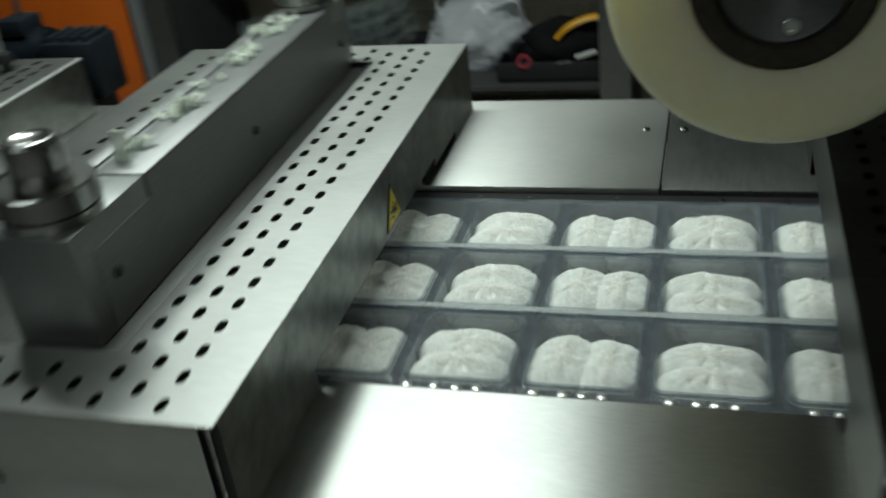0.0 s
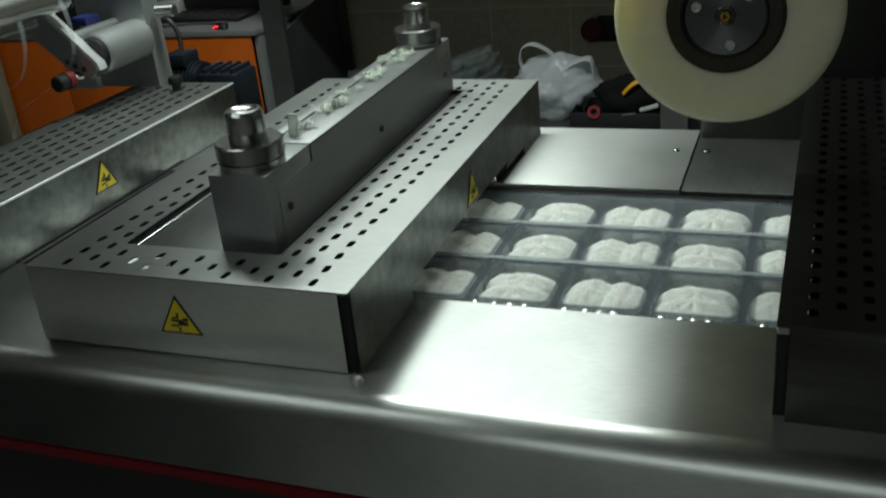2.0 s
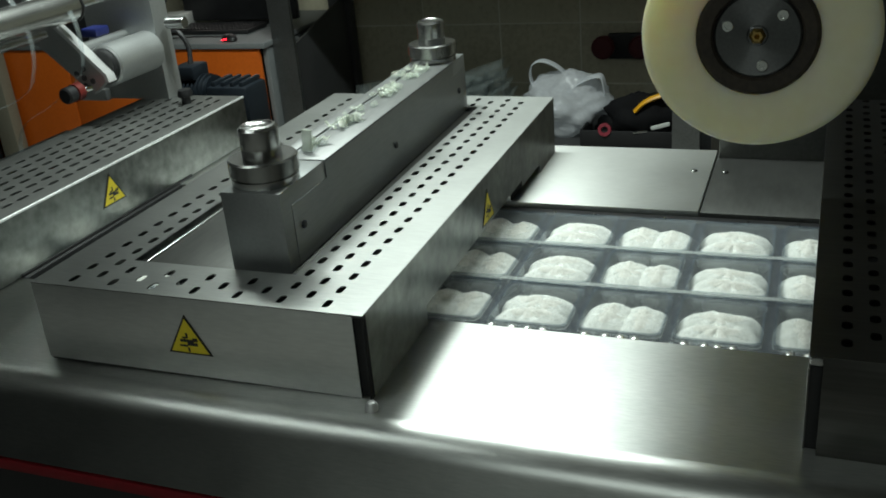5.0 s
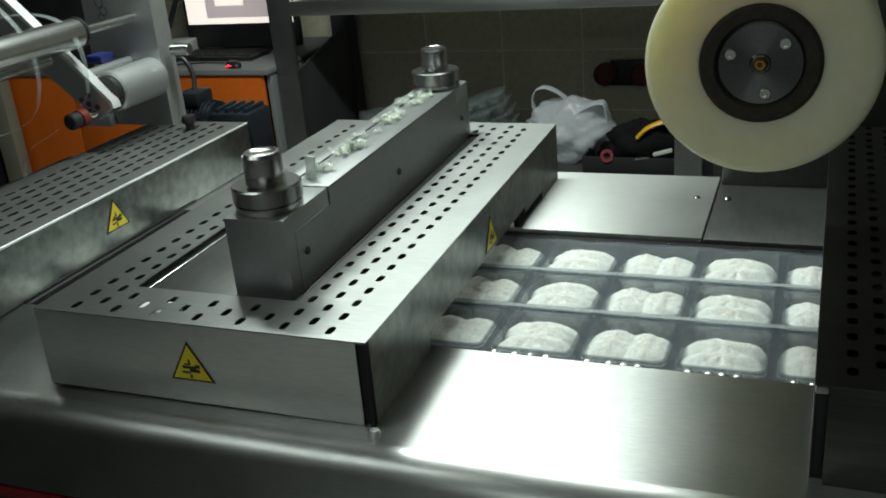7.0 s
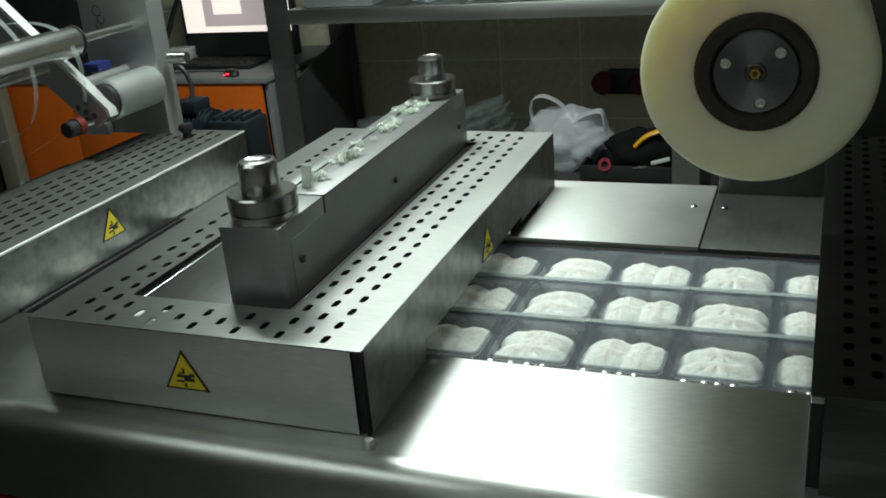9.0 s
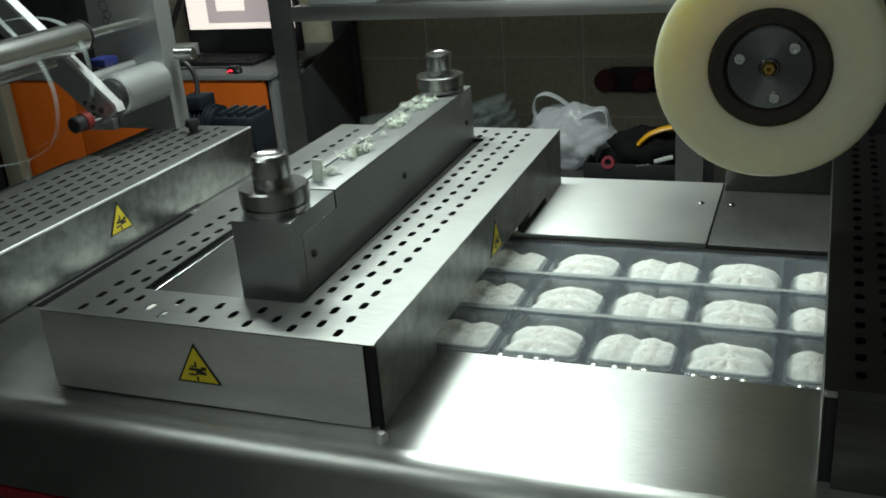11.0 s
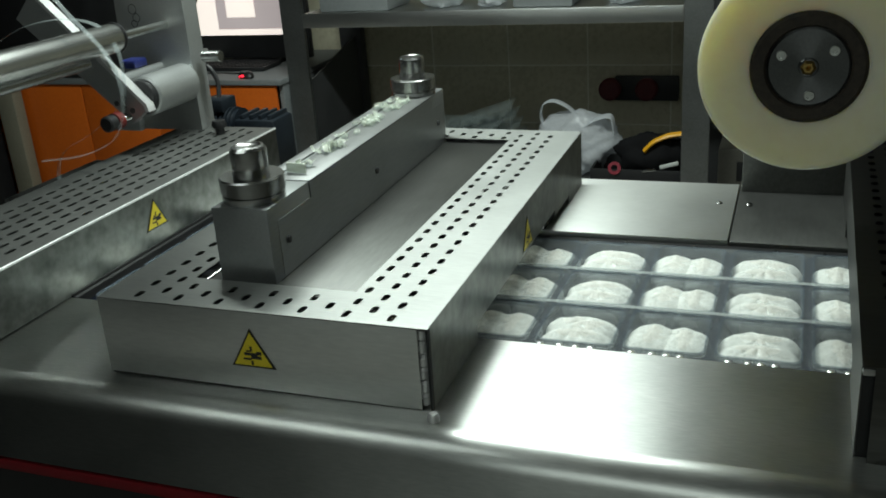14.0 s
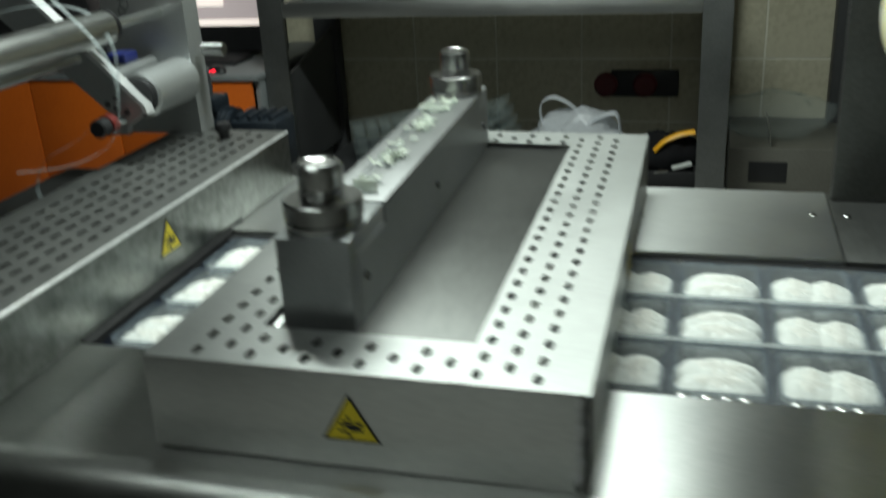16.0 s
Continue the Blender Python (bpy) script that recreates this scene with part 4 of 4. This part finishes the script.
def keyboard():
    k = thing("keyboard", (-2.5, 3.45, 0.84), "black computer keyboard on the desk", "keyboard")
    part("case", box(-2.83, -2.37, 3.40, 3.58, 0.8402, 0.862, 0.005), BLACK, k)
    me = finish(box(-0.0085, 0.0085, -0.008, 0.008, 0, 0.006, 0.002), "key", BLACK, False)
    for i in range(22):
        for j in range(6):
            o = new("key", me)
            o.parent = k
            o.location = Vector((-2.815 + 0.0202 * i, 3.42 + 0.028 * j, 0.8615)) - Vector((-2.5, 3.45, 0.84))


keyboard()


def mouse():
    m = thing("computer_mouse", (-2.385, 3.25, 0.84), "black optical mouse glowing red", "mouse")
    prof = [(0, 0), (0.027, 0), (0.031, 0.006), (0.029, 0.018), (0.02, 0.029), (0, 0.033)]
    bm = lathe((0, 0, 0), (0, 0, 1), prof, 24)
    bmesh.ops.scale(bm, verts=bm.verts[:], vec=(1.0, 1.7, 1.0))
    bmesh.ops.rotate(bm, verts=bm.verts[:], cent=(0, 0, 0), matrix=Euler((0, 0, radians(60))).to_matrix())
    bmesh.ops.translate(bm, verts=bm.verts[:], vec=(-2.385, 3.262, 0.8402))
    part("shell", bm, BLACK, m)
    part("glow_window", box(-2.392, -2.376, 3.221, 3.226, 0.852, 0.859, 0.001), LED, m, "red glowing light window")
    part("glow_window", box(-2.404, -2.396, 3.222, 3.227, 0.849, 0.853, 0.001), LED, m, "red glowing light window")
    part("cord", tube([(-2.40, 3.30, 0.852), (-2.46, 3.33, 0.846), (-2.6, 3.34, 0.846), (-2.75, 3.30, 0.846)], 0.003, 6), BLACK, m, "black cord")


mouse()


def monitor():
    m = thing("computer_monitor", (-2.55, 3.66, 0.84), "black computer monitor showing a bright window", "monitor")
    part("casing", box(-2.86, -2.215, 3.61, 3.65, 0.868, 1.36, 0.006), BLACK, m, "black plastic bezel")
    part("screen", box(-2.84, -2.235, 3.606, 3.6095, 0.985, 1.34, 0), SCREEN, m, "bright screen")
    part("screen_window", box(-2.72, -2.30, 3.603, 3.6055, 1.015, 1.30, 0), SCREEN_GREY, m, "greyish window on the screen")
    part("screen_box", box(-2.66, -2.50, 3.600, 3.6025, 1.075, 1.20, 0), SCREEN, m, "white field on the screen")
    part("neck", box(-2.58, -2.50, 3.65, 3.69, 0.86, 1.05, 0.005), BLACK, m)
    part("foot", box(-2.68, -2.40, 3.58, 3.78, 0.8402, 0.862, 0.006), BLACK, m)
    c = tube([(-2.62, 3.30, 1.22), (-2.68, 3.30, 1.12), (-2.74, 3.30, 1.02), (-2.80, 3.28, 0.94), (-2.83, 3.26, 0.86)], 0.014, 8)
    single("thick_cable", c, BLACK, (-2.8, 3.28, 0.842), "thick black cable drooping in front of the screen", "cable")
    p = box(-2.93, -2.80, 3.50, 3.62, 0.8402, 0.92, 0.003, None, (0, 0, 15))
    single("paper_stack", p, WHITE, (-2.86, 3.56, 0.8402), "white papers beside the keyboard", "paper")


monitor()


def rack():
    r = thing("storage_rack", (-1.2, 3.6, 0), "stainless steel rack with an upper shelf and low table", "rack")
    for x in (-2.115, -0.31):
        post = plate([(x - 0.055, 3.28), (x + 0.055, 3.28), (x + 0.055, 3.30), (x - 0.035, 3.30), (x - 0.035, 3.34), (x - 0.055, 3.34)], "z", 0, 1.75)
        part("post", post, STEEL_DULL, r, "folded dull steel post")
    for x in (-2.16, -0.31):
        part("post", box(x - 0.06, x + 0.06, 3.96, 4.02, 0, 1.75, 0.003), DARK_GREY, r, "dark rear post")
    shelf = part("upper_shelf", box(-2.06, -0.366, 3.285, 4.0, 1.115, 1.125, 0.002), STEEL, r)
    part("shelf_lip", box(-2.06, -0.366, 3.281, 3.287, 1.062, 1.127, 0.002), STEEL, shelf)
    part("low_tabletop", box(-2.06, -0.366, 3.285, 4.0, 0.33, 0.355, 0.003), DARK_GREY, r, "dark worn tabletop")
    part("high_shelf", box(-2.06, -0.366, 3.285, 4.0, 1.70, 1.73, 0.002), STEEL, r)
    part("side_sheet", plate([(3.345, 0.36), (3.345, 0.78), (3.95, 0.92), (3.95, 0.36)], "x", -2.13, -2.12), DARK_GREY, r, "dark side board")


rack()


def shelf_goods():
    rng = random.Random(8)
    for k, (x, w, mat, lab) in enumerate(((-1.82, 0.34, GREY, "grey flat case on the upper shelf"), (-1.42, 0.2, BAG, "clear plastic pack on the upper shelf"), (-1.2, 0.12, BAG, "clear plastic pack on the upper shelf"), (-0.95, 0.26, GREY, "grey flat case on the upper shelf"), (-0.62, 0.16, BAG, "clear plastic pack on the upper shelf"))):
        h = rng.uniform(0.06, 0.1)
        if mat == BAG:
            bm = crumple(w, 0.28, h, 31 + k, 0.35)
            bmesh.ops.translate(bm, verts=bm.verts[:], vec=(x, 3.46, 1.1252))
        else:
            bm = box(x - w / 2, x + w / 2, 3.32, 3.6, 1.1252, 1.1252 + h, 0.012)
        single("shelf_package", bm, mat, (x, 3.46, 1.1252), lab, "package", "packages on the shelf")


shelf_goods()


def clutter():
    zt = 0.3552
    bm = crumple(0.40, 0.34, 0.27, 3, 0.24, 64, 34, 0.95)
    bmesh.ops.translate(bm, verts=bm.verts[:], vec=(-0.88, 3.56, zt))
    bag = thing("plastic_carrier_bag", (-0.88, 3.56, zt), "crumpled thin white plastic carrier bag with looped handles", "bag")
    part("pouch", bm, BAG, bag)
    part("handle", tube([(-0.98, 3.52, 0.52), (-1.02, 3.52, 0.60), (-1.01, 3.52, 0.665), (-0.955, 3.53, 0.68), (-0.88, 3.55, 0.63), (-0.84, 3.56, 0.55)], 0.022, 8, None, 0.14), BAG, bag)
    part("handle", tube([(-0.86, 3.5, 0.54), (-0.78, 3.5, 0.60), (-0.70, 3.5, 0.62), (-0.68, 3.5, 0.54)], 0.03, 8, None, 0.14), BAG, bag)

    tray = thing("tool_tray", (-0.56, 3.42, zt), "open black plastic tool tray full of tools", "tool box")
    for (xa, xb, ya, yb) in ((-0.755, -0.745, 3.315, 3.54), (-0.375, -0.365, 3.315, 3.54), (-0.755, -0.365, 3.305, 3.315), (-0.755, -0.365, 3.54, 3.55)):
        part("side_wall", box(xa, xb, ya, yb, zt + 0.012, zt + 0.08, 0.003), FLAT_BLACK, tray)
    part("tray_floor", box(-0.752, -0.368, 3.31, 3.545, zt, zt + 0.012, 0.003), BLACK, tray)
    hump = crumple(0.30, 0.16, 0.22, 11, 0.22)
    bmesh.ops.translate(hump, verts=hump.verts[:], vec=(-0.50, 3.44, zt + 0.012))
    single("black_tool_pouch", hump, CLOTH, (-0.50, 3.44, zt + 0.012), "black tool pouch in the tray", "pouch")
    kn = tube([(-0.53, 3.365, 0.505), (-0.49, 3.365, 0.545), (-0.43, 3.37, 0.572), (-0.375, 3.38, 0.58)], 0.019, 8, None, 0.5)
    single("utility_knife", kn, AMBER, (-0.47, 3.37, 0.50), "amber yellow curved tool handle in the black tray", "tool")
    tp = lathe((-0.648, 3.325, 0.434), (0, -1, 0.35), [(0.014, 0), (0.027, 0), (0.028, 0.004), (0.028, 0.022), (0.014, 0.022), (0.014, 0)], 26)
    single("tape_roll", tp, PINK, (-0.648, 3.32, 0.41), "small red tape roll in the black tray", "tape")
    sc = box(-0.46, -0.38, 3.325, 3.345, 0.445, 0.46, 0.004, None, (0, -14, 8))
    single("scraper", sc, WHITE, (-0.42, 3.335, 0.44), "white-bladed hand tool in the black tray", "tool")
    pl = box(-0.53, -0.47, 3.30, 3.312, 0.43, 0.44, 0.003, None, (0, -6, 5))
    single("plier", pl, CHROME, (-0.50, 3.306, 0.43), "bright steel hand tool on the tray rim", "tool")

    for k, (x, y, z, tilt, s) in enumerate(((-1.33, 3.52, zt, -14, 1.0), (-1.29, 3.60, zt + 0.06, -18, 1.0), (-1.50, 3.66, zt, 4, 1.1), (-1.74, 3.62, zt, -6, 0.9))):
        st = thing("clear_tray_pack", (x, y, z), "stack of clear ribbed plastic food trays", "tray", "clear tray stacks")
        for lay in range(4):
            b = bmesh.new()
            for i in range(5):
                box(x - 0.17 * s + 0.068 * s * i, x - 0.115 * s + 0.068 * s * i, y - 0.09, y + 0.09, z + 0.05 * lay, z + 0.05 * lay + 0.042, 0.01, b)
            box(x - 0.185 * s, x + 0.185 * s, y - 0.105, y + 0.105, z + 0.05 * lay + 0.042, z + 0.05 * lay + 0.045, 0.001, b)
            bmesh.ops.rotate(b, verts=b.verts[:], cent=(x, y, z), matrix=Euler((0, radians(tilt), radians(8 * k))).to_matrix())
            part("tray_layer", b, CRATE, st)

    f = thing("wall_socket_strip", (-0.6, 4.07, 0.63), "dark red and black industrial sockets on the wall", "socket")
    part("socket_box", box(-0.78, -0.47, 4.045, 4.086, 0.565, 0.685, 0.006), BLACK, f)
    for x, c in ((-0.80, DARK_RED), (-0.62, DARK_RED)):
        part("socket_cap", lathe((x, 4.05, 0.625), (0, -1, 0), [(0, 0), (0.055, 0), (0.055, 0.035), (0.045, 0.045), (0, 0.045)], 26), c, f, "dark red socket cap")

    cab = thing("low_cabinet", (0.05, 3.75, 0), "grey low cabinet with a dark handle recess", "cabinet")
    part("body", box(-0.235, 0.62, 3.55, 4.07, 0.0, 0.47, 0.004), CABINET, cab)
    part("recess", box(-0.156, -0.004, 3.546, 3.552, 0.325, 0.413, 0.002), BLACK, cab, "black handle recess")
    bm = crumple(0.46, 0.30, 0.2, 21, 0.3)
    bmesh.ops.translate(bm, verts=bm.verts[:], vec=(-0.06, 3.76, 0.4702))
    single("clear_bag", bm, CRATE, (-0.06, 3.76, 0.4702), "clear plastic bag of goods on the cabinet", "bag")
    lb = tube([(-0.10, 3.60, 0.61), (-0.085, 3.585, 0.55), (-0.075, 3.59, 0.49)], 0.045, 8, None, 0.05)
    single("paper_label", lb, WHITE, (-0.09, 3.59, 0.475), "white paper label on the clear bag", "label")
    pr = thing("wall_profile", (0.24, 4.03, 0), "dark upright trunking against the tiled wall", "trunking", kind="structure")
    part("profile", box(0.18, 0.34, 3.98, 4.086, 0, 2.2, 0.004), DARK_GREY, pr)


clutter()


def left_background():
    c = thing("cream_post", (-3.74, 3.14, 0), "cream painted post beside the orange desk", "post", kind="structure")
    part("post_body", box(-3.80, -3.69, 3.12, 3.19, 0.0, 0.86, 0.006), CREAM, c)
    e = thing("dark_cabinet", (-4.1, 3.0, 0), "dark cabinet beside the orange desk", "cabinet")
    part("cabinet_body", box(-4.45, -3.84, 2.7, 3.15, 0.0, 1.5, 0.01), BLACK, e)
    part("cabinet_door", box(-4.42, -3.87, 2.685, 2.699, 0.05, 1.45, 0.004), DARK_GREY, e)
    d = thing("dark_machine", (-3.0, 3.1, 0.84), "dark machine on the desk with small teal lights", "machine")
    part("housing", box(-3.9, -2.95, 3.23, 3.5, 0.8402, 1.75, 0.02), BLACK, d)
    for x, z in ((-3.02, 1.22), (-3.10, 1.36)):
        part("indicator", lathe((x, 3.232, z), (0, -1, 0), [(0, 0), (0.012, 0), (0.012, 0.006), (0, 0.008)], 14), TEAL_LED, d, "teal indicator light")


left_background()


def ceiling_lamps():
    # All housings are out of view; the third only dresses the added fill.
    for nm, (x, y, z), sx, sy in (("ceiling_lamp", (KEY_AT[0], KEY_AT[1], 2.66), 1.25, 0.16), ("ceiling_lamp", (-1.5, 0.0, 2.66), 1.25, 0.16), ("ceiling_lamp", (-0.1, -1.6, 2.76), 1.8, 0.3)):
        l = thing(nm, (x, y, z), "white ceiling lamp housing added out of view", "lamp", "ceiling lamps")
        part("housing", box(x - sx / 2 - 0.02, x + sx / 2 + 0.02, y - sy / 2 - 0.02, y + sy / 2 + 0.02, z, 2.899, 0.004), WHITE, l)


ceiling_lamps()


# ---- movement ----
def motions():
    LEAN = math.tan(radians(1.5))
    travel = [(0, -0.015), (0.1, -0.006), (0.2, 0), (13.5, 0), (13.6, -0.022), (13.7, -0.088), (13.8, -0.132), (13.9, -0.143), (14.0, -0.146), (14.5, -0.155), (15, -0.162), (16, -0.162)]
    for ob in (HEAD, *SCRAPS):
        base = ob.location.copy()
        off = LEAN * (1.18 - base.y) - 0.0126
        walk(ob, [(t, pose(base.x + off + dx, base.y, base.z, 0, 0, 1.5)) for t, dx in travel])
    b = FALLER.location + Vector((-0.0056, 0, 0))
    walk(FALLER, [(0, pose(b.x - 0.015, b.y, b.z)), (0.1, pose(b.x - 0.006, b.y, b.z)), (0.2, pose(*b)), (13.5, pose(*b)), (13.6, pose(b.x - 0.022, b.y, b.z)), (13.7, pose(b.x - 0.088, b.y, b.z + 0.002, 0, 35, 0)), (13.8, pose(b.x - 0.135, b.y, b.z + 0.008, 0, 80, 0)), (13.9, pose(b.x - 0.158, b.y, b.z + 0.0105, 0, 88, 0)), (14.5, pose(b.x - 0.168, b.y, b.z + 0.0105, 0, 88, 0)), (15, pose(b.x - 0.175, b.y, b.z + 0.0105, 0, 88, 0)), (16, pose(b.x - 0.175, b.y, b.z + 0.0105, 0, 88, 0))])
    turn = [(0, 0), (11.7, 0), (11.8, -7.5), (11.9, -29), (12.0, -50), (12.1, -93), (12.2, -112), (12.3, -114), (16, -114)]
    walk(REEL_OB, [(t, pose(*REEL, 0, a, 0)) for t, a in turn])
    s = LOOSE.location.copy()
    swing = [(0, -0.22, 0.05), (9.2, -0.22, 0.05), (11.3, -0.19, -0.02), (11.8, -0.18, -0.02), (12.0, -0.14, -0.01), (12.1, -0.07, 0), (12.3, 0.03, 0), (12.5, 0.02, 0), (12.8, 0.08, 0), (13.1, -0.02, -0.02), (13.3, -0.07, -0.01), (13.5, -0.09, 0), (14.5, -0.10, 0), (16, -0.11, 0)]
    walk(LOOSE, [(t, pose(s.x + dx, s.y, s.z + dz)) for t, dx, dz in swing])


motions()
